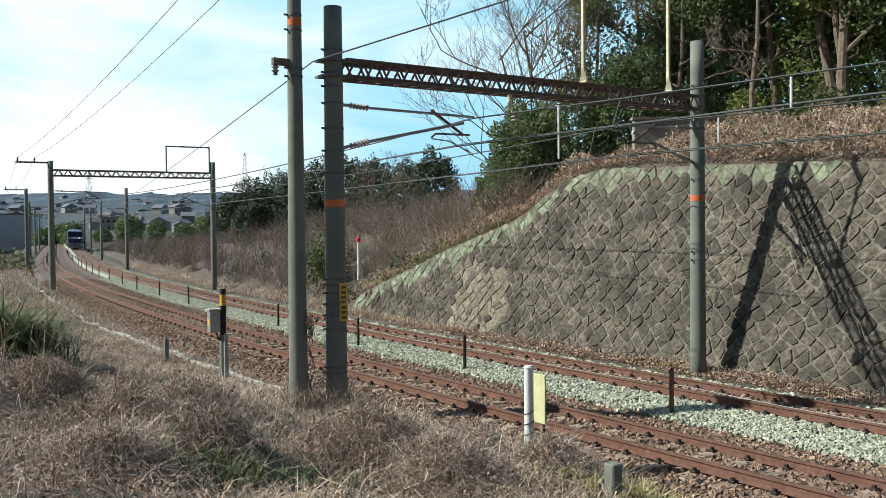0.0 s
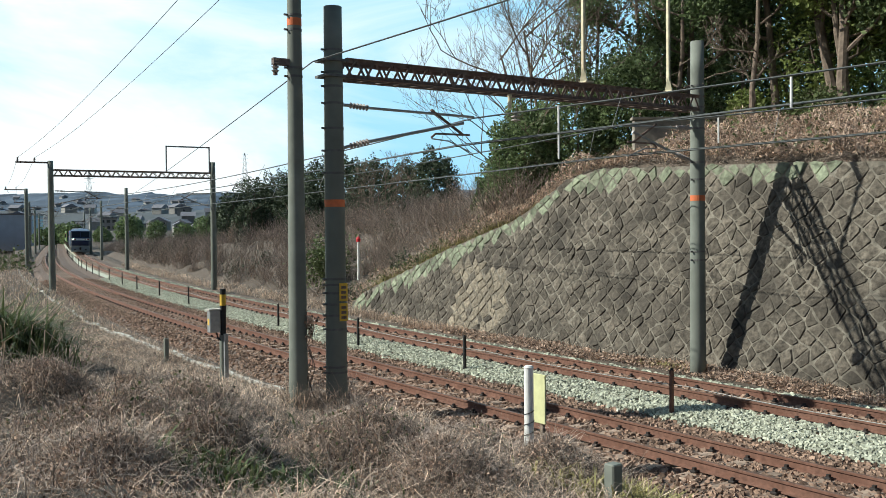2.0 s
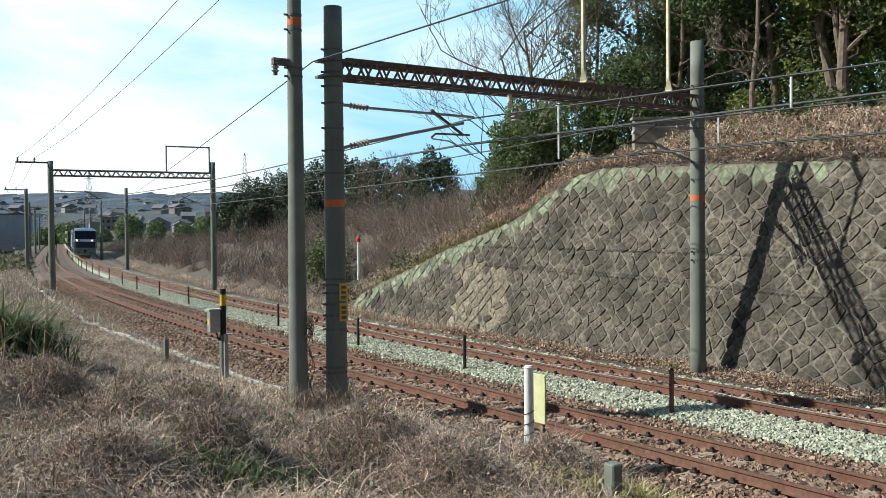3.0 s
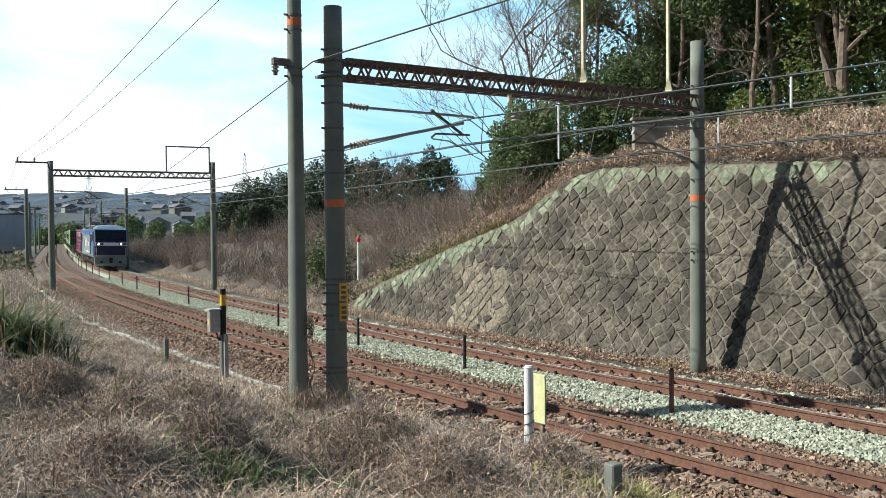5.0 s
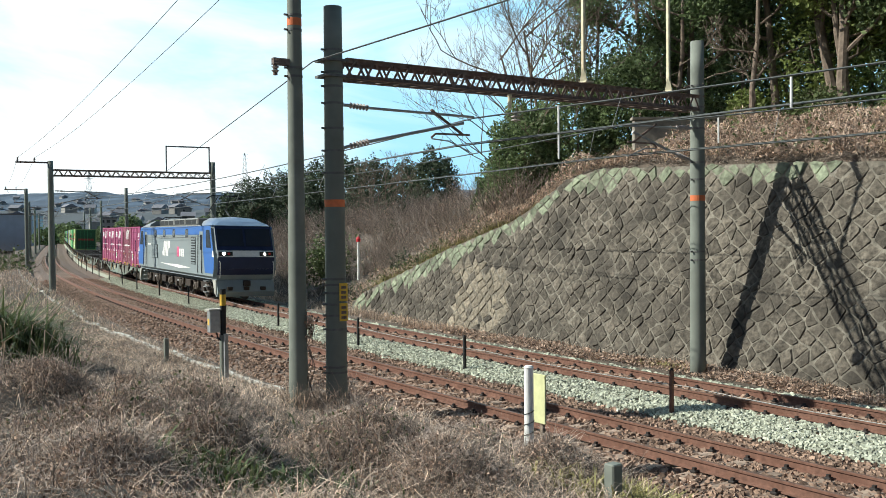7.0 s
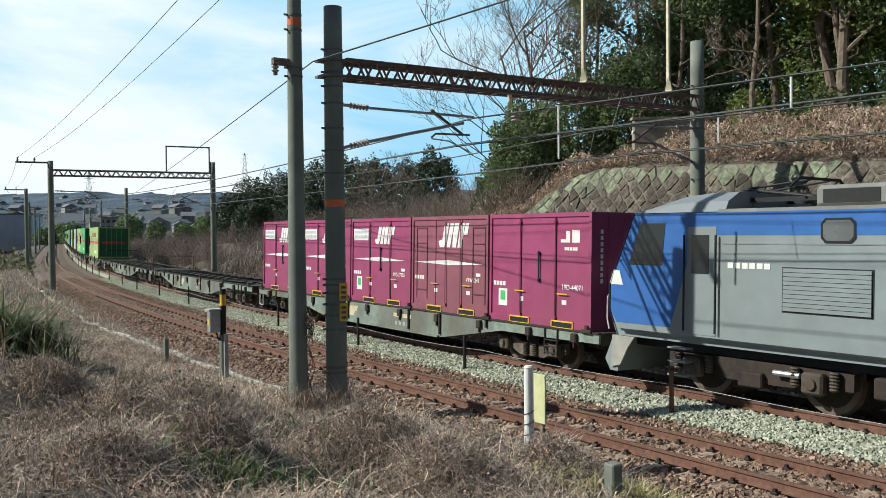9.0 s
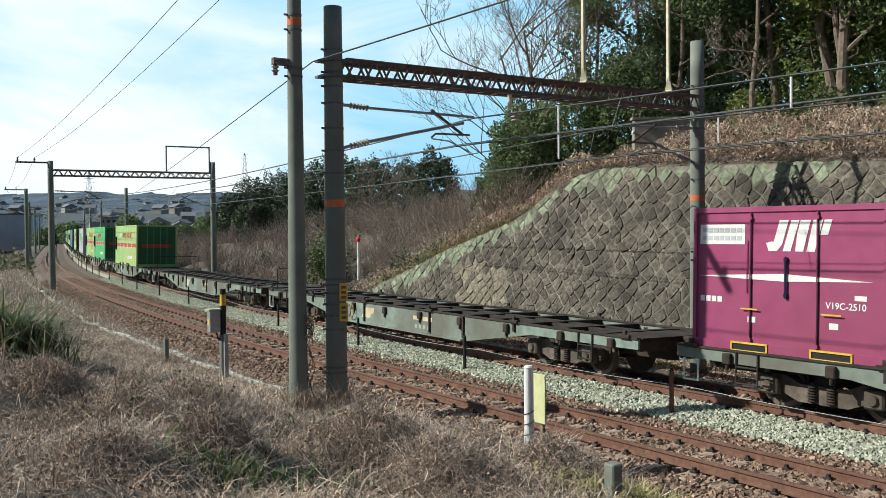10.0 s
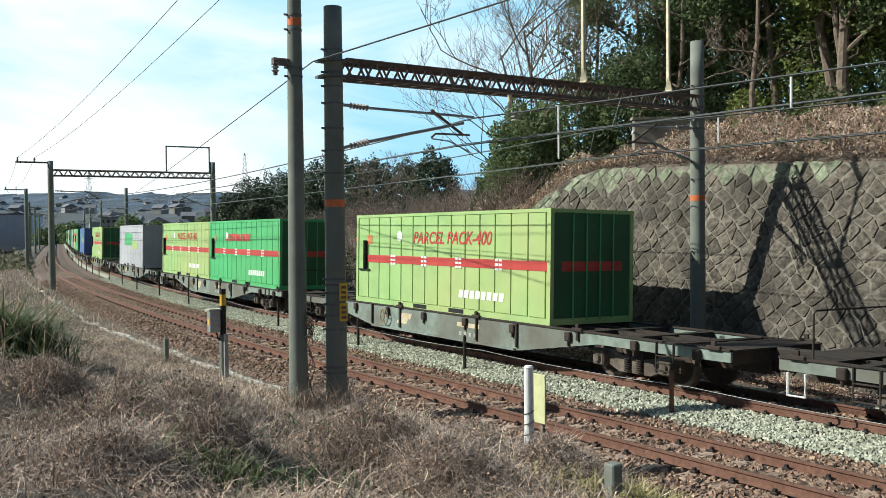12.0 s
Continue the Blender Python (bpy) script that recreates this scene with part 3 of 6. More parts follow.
def lone_pole():
    p = thing("utility_pole", "tall weathered concrete pole with bracket and orange band", "utility pole", frame_at(4.2, 7.5))
    pole(p, -0.7, 10.4, 0.178, 0.10, hoops=(6.05, 6.72, 6.98, 5.9), orange=6.86)
    bm = bmesh.new()
    box(bm, -0.05, 0.05, -0.42, -0.1, 6.08, 6.2)
    box(bm, -0.03, 0.03, -0.40, -0.34, 5.9, 6.2)
    part("bracket", bm, M["steel"], p)
    insulator("insulator", (0, -0.37, 6.2), (0, -0.37, 5.94), p, 0.07)
    bm = bmesh.new()
    box(bm, -0.05, 0.05, -1.1, 0.3, 8.1, 8.2)
    part("crossarm", bm, M["steel"], p)
    for y in (-0.9, -0.1):
        insulator("insulator", (0, y, 8.2), (0, y, 8.42), p, 0.06)


def far_portal(s, arms=True, beam=True, label="two grey poles carrying a lattice beam over the tracks", sc=1.0):
    p = thing("catenary_portal", label, "catenary portal", frame_at(s, 0), "catenary portals")
    near, far_ = -6.45, 2.5 if beam else 2.05
    pole(p, -1.2, 7.15, 0.185, 0.15, near)
    pole(p, -0.8, 7.3, 0.185, 0.15, far_)
    if beam:
        lattice_beam(p, near + 0.15, far_ - 0.15, 6.30, 6.68, 17, w=0.15, half=0.04)
        for y in (-0.2, 2.3):
            boxp("upright", (-0.04, 0.04, y - 0.035, y + 0.035, 6.7, 8.2), M["galv"], p)
        boxp("top_bar", (-0.04, 0.04, -0.24, 2.34, 8.12, 8.2), M["galv"], p)
    cantilever(p, near, -3.7, 5.5, 1)
    cantilever(p, far_, 0.35, 5.45, -1)
    bm = bmesh.new()
    box(bm, -0.05, 0.05, near - 1.75, near + 0.1, 7.0, 7.09)
    part("crossarm", bm, M["steel"], p)
    for y in (near - 1.65, near - 0.8):
        insulator("insulator", (0, y, 7.09), (0, y, 7.32), p, 0.07)
    return p


def wire(name, pts, r, material, label, sag=0.0, seg=4, n=10):
    """Wires hung from point to point, sagging between."""
    path = []
    for a, b in zip(pts, pts[1:]):
        for i in range(n):
            f = i / n
            q = Vector(a).lerp(Vector(b), f)
            q.z -= sag * 4 * f * (1 - f)
            path.append(q)
    path.append(Vector(pts[-1]))
    bm = bmesh.new()
    tube(bm, path, r, seg)
    return tagged(part(name, bm, material), label, "wire", "overhead wires")


def overhead():
    spans = [-36, 4.03, 43.1, 78, 115, 152, 190, 230]
    for o, z, oc, gap in ((3.75, 5.37, 3.95, 0.57), (-0.35, 5.45, -0.15, 0.72)):
        zz = lambda s: z - 0.15 * (s > 20)
        wire("messenger_wire", [at(s, o, zz(s)) for s in spans], 0.015, M["wire"], "grey stranded messenger wire over the track", 0.25)
        wire("contact_wire", [at(s, oc + (0.2 if i % 2 else -0.2), zz(s) - gap) for i, s in enumerate(spans)], 0.014, M["wire"], "dark copper contact wire over the track", 0.03)
        wire("contact_wire", [at(s, oc + (0.1 if i % 2 else -0.3), zz(s) - gap + 0.04) for i, s in enumerate(spans)], 0.008, M["wire"], "dark copper contact wire over the track", 0.05)
        for s in np.arange(-30, 60, 5.0):
            k = max(j for j in range(len(spans)) if spans[j] <= s)
            f = (s - spans[k]) / (spans[k + 1] - spans[k])
            zt = zz(s) - 0.25 * 4 * f * (1 - f)
            bm = bmesh.new()
            rod(bm, at(s, o, zt), at(s, oc, zz(s) - gap), 0.006, seg=4)
            tagged(part("dropper", bm, M["wire_pale"]), "thin vertical dropper between the wires", "wire", "overhead wires")
    wire("feeder_wire", [at(-30, 7.1, 6.4), at(4.2, 7.15, 6.2), at(78, -2.4, 6.6)], 0.014, M["wire"], "black feeder wire along the poles", 0.12)
    for k, y in enumerate((0.9, 0.1)):
        wire("power_line", [at(-30, 7.5 + y, 8.6), at(4.2, 7.5 + y, 8.42), at(43.1, 6.45 + (1.65, 0.8)[k], 7.3), at(78, 6.45 + (1.65, 0.8)[k], 7.3), at(115, 7.9, 7.3)], 0.010, M["wire"], "thin power line strung between pole crossarms", 0.35)


retaining_wall()
near_portal()
lone_pole()
far_portal(43.1)
for s in (78, 115, 152, 190):
    far_portal(s, beam=False, label="pair of grey poles with brackets beside the tracks")
overhead()


# ---- the goods train ----
M["red"] = mat("magenta_container_paint", (0.32, 0.058, 0.145), 0.5, 3, 0.12, 0.04, tint=(0.25, 0.065, 0.11), big=0.6)
M["red_dull"] = mat("faded_magenta_paint", (0.27, 0.085, 0.125), 0.6, 3, 0.14, 0.05, tint=(0.21, 0.08, 0.09), big=0.7)
M["red_dark"] = mat("dark_magenta_paint", (0.13, 0.035, 0.06), 0.6, 3, 0.15, 0.05)
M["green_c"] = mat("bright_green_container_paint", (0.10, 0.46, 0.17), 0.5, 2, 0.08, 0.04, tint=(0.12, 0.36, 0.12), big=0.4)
M["green_end"] = mat("mottled_dark_green_paint", (0.05, 0.17, 0.07), 0.6, 2, 0.15, 0.05, tint=(0.035, 0.07, 0.04), big=0.8)
M["lime_c"] = mat("faded_yellow_green_container_paint", (0.34, 0.52, 0.20), 0.6, 2, 0.1, 0.05, tint=(0.44, 0.47, 0.19), big=0.7)
M["grey_c"] = mat("silver_grey_container_paint", (0.50, 0.51, 0.53), 0.5, 3, 0.08, 0.04)
M["blue_c"] = mat("blue_container_paint", (0.12, 0.2, 0.42), 0.5, 3, 0.08, 0.04)
M["wagon"] = mat("grey_green_wagon_paint", (0.225, 0.275, 0.235), 0.7, 5, 0.22, 0.15, tint=(0.13, 0.115, 0.09), big=0.8)
M["dull_yellow"] = mat("grimy_yellow_paint", (0.30, 0.22, 0.11), 0.7, 8, 0.3, 0.1)
M["wagon_mark"] = mat("worn_pale_lettering", (0.42, 0.43, 0.38), 0.7, 8, 0.2, 0.05)
M["grime"] = mat("brake_dust_grime", (0.038, 0.031, 0.027), 0.85, 8, 0.4, 0.3, tint=(0.07, 0.048, 0.034))
M["bogie"] = mat("dusty_bogie_steel", (0.145, 0.118, 0.095), 0.8, 8, 0.4, 0.3, tint=(0.06, 0.046, 0.036), big=0.8)
M["tyre"] = mat("wheel_tyre_steel", (0.20, 0.16, 0.13), 0.5, 9, 0.2, 0.1, metal=0.5)
M["loco_blue"] = mat("locomotive_blue_paint", (0.05, 0.15, 0.43), 0.4, 3, 0.08, 0.03, big=0.3)
M["loco_grey"] = mat("locomotive_light_grey_paint", (0.245, 0.285, 0.29), 0.45, 3, 0.08, 0.03, tint=(0.23, 0.245, 0.235), big=0.6)
M["loco_navy"] = mat("locomotive_navy_paint", (0.018, 0.028, 0.075), 0.35, 3, 0.1, 0.03)
M["loco_roof"] = mat("dusty_grey_roof", (0.26, 0.27, 0.26), 0.7, 4, 0.2, 0.1, tint=(0.17, 0.15, 0.13))
M["cab_roof"] = mat("dusty_blue_roof_paint", (0.13, 0.19, 0.29), 0.55, 3, 0.12, 0.05, tint=(0.22, 0.235, 0.24), big=0.9)
M["plate_grey"] = mat("pale_grey_skirt_paint", (0.40, 0.39, 0.34), 0.6, 5, 0.15, 0.05)
M["pane"] = mat("grey_side_pane", (0.13, 0.14, 0.14), 0.25, 3, 0.1, 0, spec=0.5)
M["redband"] = mat("red_band_paint", (0.52, 0.07, 0.06), 0.5, 5, 0.1, 0.03)
M["pink"] = mat("pink_paint", (0.72, 0.12, 0.25), 0.5, 5, 0.1, 0.03)
M["lamp"] = mat("lit_headlamp", (0.9, 0.85, 0.8), 0.2, 5, 0.0, 0, glow=25.0)
M["redlamp"] = mat("red_lens", (0.5, 0.03, 0.03), 0.2, 5, 0.0, 0)
M["rubber"] = mat("black_rubber", (0.015, 0.015, 0.015), 0.7, 10, 0.1, 0)


def wheel(parent, x, y, r=0.43):
    w = new("wheelset")
    w.parent, w.location = parent, (x, 0, r)
    for k in (-1, 1):
        bm = bmesh.new()
        rod(bm, (0, k * 0.52, 0), (0, k * 0.60, 0), r, r * 0.985, 24)
        rod(bm, (0, k * 0.50, 0), (0, k * 0.52, 0), r + 0.028, seg=24)
        part("tyre", bm, M["tyre"], w)
        bm = bmesh.new()
        rod(bm, (0, k * 0.60, 0), (0, k * 0.615, 0), r * 0.78, seg=20)
        rod(bm, (0, k * 0.60, 0), (0, k * 0.68, 0), 0.1, seg=12)
        part("wheel_disc", bm, M["grime"], w)
    bm = bmesh.new()
    rod(bm, (0, -0.7, 0), (0, 0.7, 0), 0.07)
    part("axle", bm, M["grime"], w)
    return w


def coil(parent, x, y, z0, z1, r, material):
    """Coil spring as one turned shape with deep grooves."""
    bm, rows, n = bmesh.new(), [], 13
    for i in range(n):
        k = r * (1.0 if i % 2 else 0.72)
        rows.append([bm.verts.new((x + k * math.cos(j * math.pi / 5), y + k * math.sin(j * math.pi / 5), z0 + (z1 - z0) * i / (n - 1))) for j in range(10)])
    for a, b in zip(rows, rows[1:]):
        for j in range(10):
            bm.faces.new((a[j], a[(j + 1) % 10], b[(j + 1) % 10], b[j]))
    part("spring", bm, material, parent)


def wagon_bogie(parent, x):
    b = new("bogie")
    b.parent, b.location = parent, (x, 0, 0)
    for k in (-1, 1):
        bm = bmesh.new()
        prism(bm, [(-1.25, 0.36), (-1.25, 0.60), (-0.7, 0.62), (-0.42, 0.5), (0.42, 0.5), (0.7, 0.62), (1.25, 0.60), (1.25, 0.36), (0.8, 0.34), (0.45, 0.2), (-0.45, 0.2), (-0.8, 0.34)], k * 0.78, k * 0.9)
        part("side_frame", bm, M["bogie"], b)
        for a in (-0.95, 0.95):
            bm = bmesh.new()
            box(bm, a - 0.17, a + 0.17, k * 0.95 - 0.09, k * 0.95 + 0.09, 0.28, 0.60, 0.03)
            rod(bm, (a, k * 1.02, 0.43), (a, k * 1.09, 0.43), 0.11, 0.08, 12)
            part("axle_box", bm, M["bogie"], b)
        for a in (-0.17, 0.17):
            coil(b, a, k * 0.92, 0.23, 0.50, 0.085, M["grime"])
    boxp("bolster", (-0.2, 0.2, -0.85, 0.85, 0.5, 0.72), M["grime"], b)
    for a in (-0.95, 0.95):
        wheel(b, a, 0)


def wagon(label, group="container wagons"):
    """Skeleton container wagon, 20.4 m over couplers."""
    w = thing("container_wagon", label, "railway wagon", None, group)
    for k in (-1, 1):
        bm = bmesh.new()
        prism(bm, [(-9.75, 0.98), (9.75, 0.98), (9.75, 0.76), (7.9, 0.74), (6.3, 0.74), (3.6, 0.33), (-3.6, 0.33), (-6.3, 0.74), (-7.9, 0.74), (-9.75, 0.76)], k * 1.22, k * 1.27)
        box(bm, -3.5, 3.5, k * 1.27 - 0.07, k * 1.27 + 0.035, 0.32, 0.37)
        sill = part("side_sill", bm, M["wagon"], w)
        boxp("top_flange", (-9.75, 9.75, *sorted((k * 1.19, k * 1.30)), 0.955, 0.988), M["grime"], sill, "rust-grimed top flange")
        for x in (-3.55, -1.9, 1.9, 3.55, -5.7, 5.7):
            boxp("rib", (x - 0.03, x + 0.03, k * 1.25, k * 1.32, 0.40 if abs(x) < 3.6 else 0.76, 0.95), M["grime"], sill)
        for x in (-8.6, -6.6, -4.6, -2.6, -0.6, 1.4, 3.4, 5.4, 7.4, 9.0):
            bm = bmesh.new()
            box(bm, x - 0.09, x + 0.09, k * 1.22, k * 1.35, 0.72, 0.92, 0.02)
            rod(bm, (x, k * 1.3, 0.72), (x, k * 1.3, 0.62), 0.03)
            part("container_lock", bm, M["grime"], sill)
        for x in (-9.4, -5.7, -1.9, 1.9, 5.7, 9.4):
            bm = bmesh.new()
            box(bm, x - 0.16, x + 0.16, *sorted((k * 1.265, k * 1.34)), 0.95, 1.03, 0.015)
            box(bm, x - 0.05, x + 0.05, *sorted((k * 1.275, k * 1.33)), 1.02, 1.12, 0.012)
            part("deck_bracket", bm, M["grime"], sill)
        for x in (-8.2, 8.2):
            bm = bmesh.new()
            for z in (0.42, 0.56, 0.70):
                rod(bm, (x - 0.22, k * 1.29, z), (x + 0.22, k * 1.29, z), 0.016, seg=6)
            for dx in (-0.22, 0.22):
                rod(bm, (x + dx, k * 1.29, 0.38), (x + dx, k * 1.29, 0.95), 0.018, seg=6)
            part("ladder", bm, M["grime"], sill)
        # plain bars for the wagon's number and mark
        boxp("number_bar", (1.0, 2.0, k * 1.271, k * 1.275, 0.68, 0.79), M["cream"], sill, "cream number bar")
        for i in range(4):
            boxp("data_bar", (1.1 + i * 0.22, 1.22 + i * 0.22, k * 1.271, k * 1.275, 0.46, 0.56), M["wagon_mark"], sill)
        bm = bmesh.new()
        prism(bm, [(x - 3.45, z) for x, z in ((1.35, 0.52), (1.9, 0.52), (1.98, 0.66), (2.1, 0.66), (2.18, 0.82), (1.62, 0.82), (1.52, 0.6), (1.38, 0.6))], k * 1.271, k * 1.275)
        part("mark", bm, M["cream"], sill, "cream painted mark")
        bm = bmesh.new()
        for a in range(16):
            a0, a1 = a * math.pi / 8, (a + 1) * math.pi / 8
            rod(bm, (-2.7 + 0.22 * math.cos(a0), k * 1.36, 0.66 + 0.22 * math.sin(a0)), (-2.7 + 0.22 * math.cos(a1), k * 1.36, 0.66 + 0.22 * math.sin(a1)), 0.018, seg=5)
        for a in (0, 2.1, 4.2):
            rod(bm, (-2.7, k * 1.34, 0.66), (-2.7 + 0.22 * math.cos(a), k * 1.36, 0.66 + 0.22 * math.sin(a)), 0.014, seg=5)
        part("brake_wheel", bm, M["dull_yellow"], w, "grimy yellow hand brake wheel")
        for x in (-9.4,):
            bm = bmesh.new()
            tube(bm, [(x - 0.16, k * 1.3, 0.74), (x - 0.16, k * 1.3, 0.36), (x + 0.16, k * 1.3, 0.36), (x + 0.16, k * 1.3, 0.74)], 0.025)
            part("step", bm, M["white"], w, "white step iron")
    bm = bmesh.new()
    box(bm, -9.75, 9.75, -0.35, -0.15, 0.5, 0.95)
    box(bm, -9.75, 9.75, 0.15, 0.35, 0.5, 0.95)
    part("centre_sill", bm, M["grime"], w)
    for x in np.linspace(-9.65, 9.65, 16):
        boxp("crossbeam", (x - 0.11, x + 0.11, -1.22, 1.22, 0.72, 0.965), M["grime"], w)
    for x in (-9.3, 9.3):
        boxp("end_deck", (x - 0.5, x + 0.5, -1.2, 1.2, 0.966, 0.985), M["grime"], w)
    bm = bmesh.new()
    tube(bm, [(-9.2, -1.15, 0.96), (-9.2, -1.15, 1.72), (-9.2, -1.1, 1.77), (-9.2, 1.1, 1.77), (-9.2, 1.15, 1.72), (-9.2, 1.15, 0.96)], 0.018)
    part("end_rail", bm, M["grime"], w, "dark grimy end handrail")
    for k in (-1, 1):
        bm = bmesh.new()
        box(bm, k * 9.95 - 0.25, k * 9.95 + 0.25, -0.12, 0.12, 0.72, 0.98, 0.03)
        part("coupler", bm, M["grime"], w)
    for x in (-1.4, 0.6):
        bm = bmesh.new()
        rod(bm, (x, 0.5, 0.52), (x + 0.9, 0.5, 0.52), 0.2, seg=14)
        part("air_tank", bm, M["grime"], w)
    for x in (-7.0, 7.0):
        wagon_bogie(w, x)
    return w


def bars(parent, x0, x1, z0, z1, y, material, n=1, slant=0.0, name="mark", k=-1):
    """Flat marks on a side face, in n bars from x0 to x1."""
    for i in range(n):
        a, b = x0 + (x1 - x0) * i / n, x0 + (x1 - x0) * (i + 0.78 if n > 1 else 1) / n
        bm = bmesh.new()
        prism(bm, [(a, z0), (b, z0), (b + slant, z1), (a + slant, z1)], k * y, k * (y + 0.004))
        part(name, bm, material, parent)


def lettering(parent, text, x, z, y, size, material, shear=0.0, yaw=0.0):
    c = bpy.data.curves.new("lettering", "FONT")
    c.body, c.size, c.extrude, c.shear, c.align_x = text, size, 0.002, shear, "CENTER"
    c.offset = size * 0.012
    c.materials.append(material)
    ob = new("lettering", c)
    ob.parent = parent
    ob.matrix_basis = pose(x, y, z, 90, 0, yaw)
    return ob


def logo(parent, x, z, y, sc, material, k=-1):
    """Slanted white block mark in plain shapes."""
    for pts in ([(-0.92, -0.20), (-0.84, -0.42), (-0.58, -0.42), (-0.42, -0.24), (-0.22, 0.42), (-0.50, 0.42), (-0.68, -0.16), (-0.76, -0.16)],
                [(-0.40, -0.42), (-0.16, -0.42), (0.10, 0.42), (-0.14, 0.42)],
                [(-0.02, -0.42), (0.22, -0.42), (0.44, 0.42), (0.14, 0.42), (0.04, 0.06)],
                [(0.32, -0.42), (0.56, -0.42), (0.80, 0.42), (0.52, 0.42)],
                [(0.72, 0.02), (0.94, 0.02), (1.06, 0.42), (0.84, 0.42)]):
        bm = bmesh.new()
        prism(bm, [(x + a * sc, z + b * sc) for a, b in pts], k * y, k * (y + 0.005))
        part("mark", bm, material, parent, "white painted mark")


def steel_frame(c, L, W, H, px, py, t, top, paint):
    """Corner posts and the rails between them."""
    for sx in (-1, 1):
        for sy in (-1, 1):
            boxp("corner_post", (*sorted((sx * L, sx * (L - px))), *sorted((sy * W, sy * (W - py))), 0, H), paint, c)
    for z0, z1, name in ((H - top, H, "top_rail"), (0.0, 0.14, "bottom_rail")):
        for k in (-1, 1):
            boxp(name, (-L + px, L - px, *sorted((k * W, k * (W - t))), z0, z1), paint, c)
            boxp(name, (*sorted((k * L, k * (L - t))), -W + py, W - py, z0, z1), paint, c)


def small_container(code, style, paint):
    """Twelve-foot container with double side doors."""
    L, W, H = 3.715 / 2, 1.225, 2.5
    c = thing("freight_container", "magenta steel freight container with white markings", "freight container", None, "magenta containers")
    bm = bmesh.new()
    box(bm, -L + 0.03, L - 0.03, -W + 0.03, W - 0.03, 0.08, H - 0.04, 0.01)
    body = part("body", bm, paint, c)
    steel_frame(c, L, W, H, 0.08, 0.08, 0.05, 0.09, paint)
    # front end ribs and roof
    for y in (-0.7, -0.25, 0.25, 0.7):
        boxp("end_rib", (L - 0.03, L - 0.012, y - 0.05, y + 0.05, 0.15, H - 0.1), paint, body)
    door_x = (-0.62, 0.0) if style != "hatch" else (-0.55, 0.1)
    for x in (-0.62, 0.08, 0.66) if style != "hatch" else (-0.1, 0.62):
        bm = bmesh.new()
        mid = x == 0.08
        rod(bm, (x, -W - 0.008, 0.95 if mid else 0.16), (x, -W - 0.008, 1.65 if mid else H - 0.1), 0.02 if mid else 0.012, seg=6)
        for z in (1.0, 1.6) if mid else (0.2, 2.3):
            box(bm, x - 0.03, x + 0.03, -W - 0.02, -W + 0.03, z - 0.03, z + 0.03)
        part("lock_bar", bm, M["loco_navy"] if mid else paint, c)
    for x in (-0.62, 0.66):
        boxp("door_seam", (x - 0.012, x + 0.012, -W + 0.022, -W + 0.034, 0.15, H - 0.1), M["rubber"], body)
    for x0 in (-1.0, 0.55):
        bm = bmesh.new()
        for a, b, e, f in ((x0, x0 + 0.75, 0.12, 0.15), (x0, x0 + 0.75, -0.02, 0.01), (x0, x0 + 0.03, 0.0, 0.14), (x0 + 0.72, x0 + 0.75, 0.0, 0.14)):
            box(bm, a, b, -W - 0.02, -W + 0.01, e, f)
        part("fork_pocket", bm, M["yellow"], c, "yellow fork pocket rim")
        # black slab paints in the shade inside the fork pocket
        boxp("pocket_hole", (x0 + 0.03, x0 + 0.72, -W - 0.004, -W + 0.02, 0.01, 0.12), M["black"], c)
        bars(body, x0 + 0.2, x0 + 0.55, 0.72, 0.745, W + 0.02, M["yellow"], name="latch_handle")
        bars(body, x0 + 0.32, x0 + 0.48, 0.5, 0.6, W - 0.028, M["white"], name="sticker")
    if style == "hatch":
        for x0, x1 in ((-1.62, -1.05), (1.15, 1.72)):
            bm = bmesh.new()
            for a, b, e, f in ((x0, x1, 2.18, 2.21), (x0, x1, 1.78, 1.8), (x0, x1, 0.52, 0.55), (x0, x0 + 0.025, 0.3, 2.2), (x1 - 0.025, x1, 0.3, 2.2)):
                box(bm, a, b, -W + 0.015, -W + 0.036, e, f)
            part("hatch_frame", bm, M["red_dark"], c)
    if style == "first":
        bars(body, 1.0, 1.13, 1.85, 2.1, W - 0.028, M["white"], 1, 0.0)
        bars(body, 0.82, 1.05, 1.85, 1.92, W - 0.028, M["white"], 1, 0.0)
        bars(body, 1.2, 1.45, 1.85, 2.12, W - 0.028, M["white"], 1, 0.0)
        bars(body, 0.95, 1.4, 1.68, 1.75, W - 0.028, M["white"], 5)
        lettering(c, code, 1.22, 0.83, -W + 0.026, 0.16, M["white"])
        for i in range(9):
            boxp("mark", (L - 0.028, L - 0.024, -0.95, -0.88, 1.0 + i * 0.13, 1.09 + i * 0.13), M["white"], body)
    else:
        logo(body, 0.25 if style != "hatch" else 0.2, 2.0, W - 0.028, 0.62 if style != "hatch" else 0.74, M["white"])
        bm = bmesh.new()
        prism(bm, [(-1.75, 1.28), (0.0, 1.36), (1.6, 1.28), (0.0, 1.23)], -W + 0.028, -W + 0.022)
        part("stripe", bm, M["white"], body, "white tapering stripe")
        lettering(c, code, 1.15, 0.83, -W + 0.026, 0.15, M["white"])
        if style != "hatch":
            bars(body, -1.72, -0.75, 1.85, 2.2, W - 0.028, M["white"], 1, 0.0, "plate")
            for r in range(2):
                bars(body, -1.66, -0.8, 1.92 + r * 0.14, 2.0 + r * 0.14, W - 0.0235, M["grey_c"], 7, 0, "character_bar")
        bars(body, 1.3, 1.5, 0.98, 1.06, W - 0.028, M["white"], 1, 0.0, "sticker")
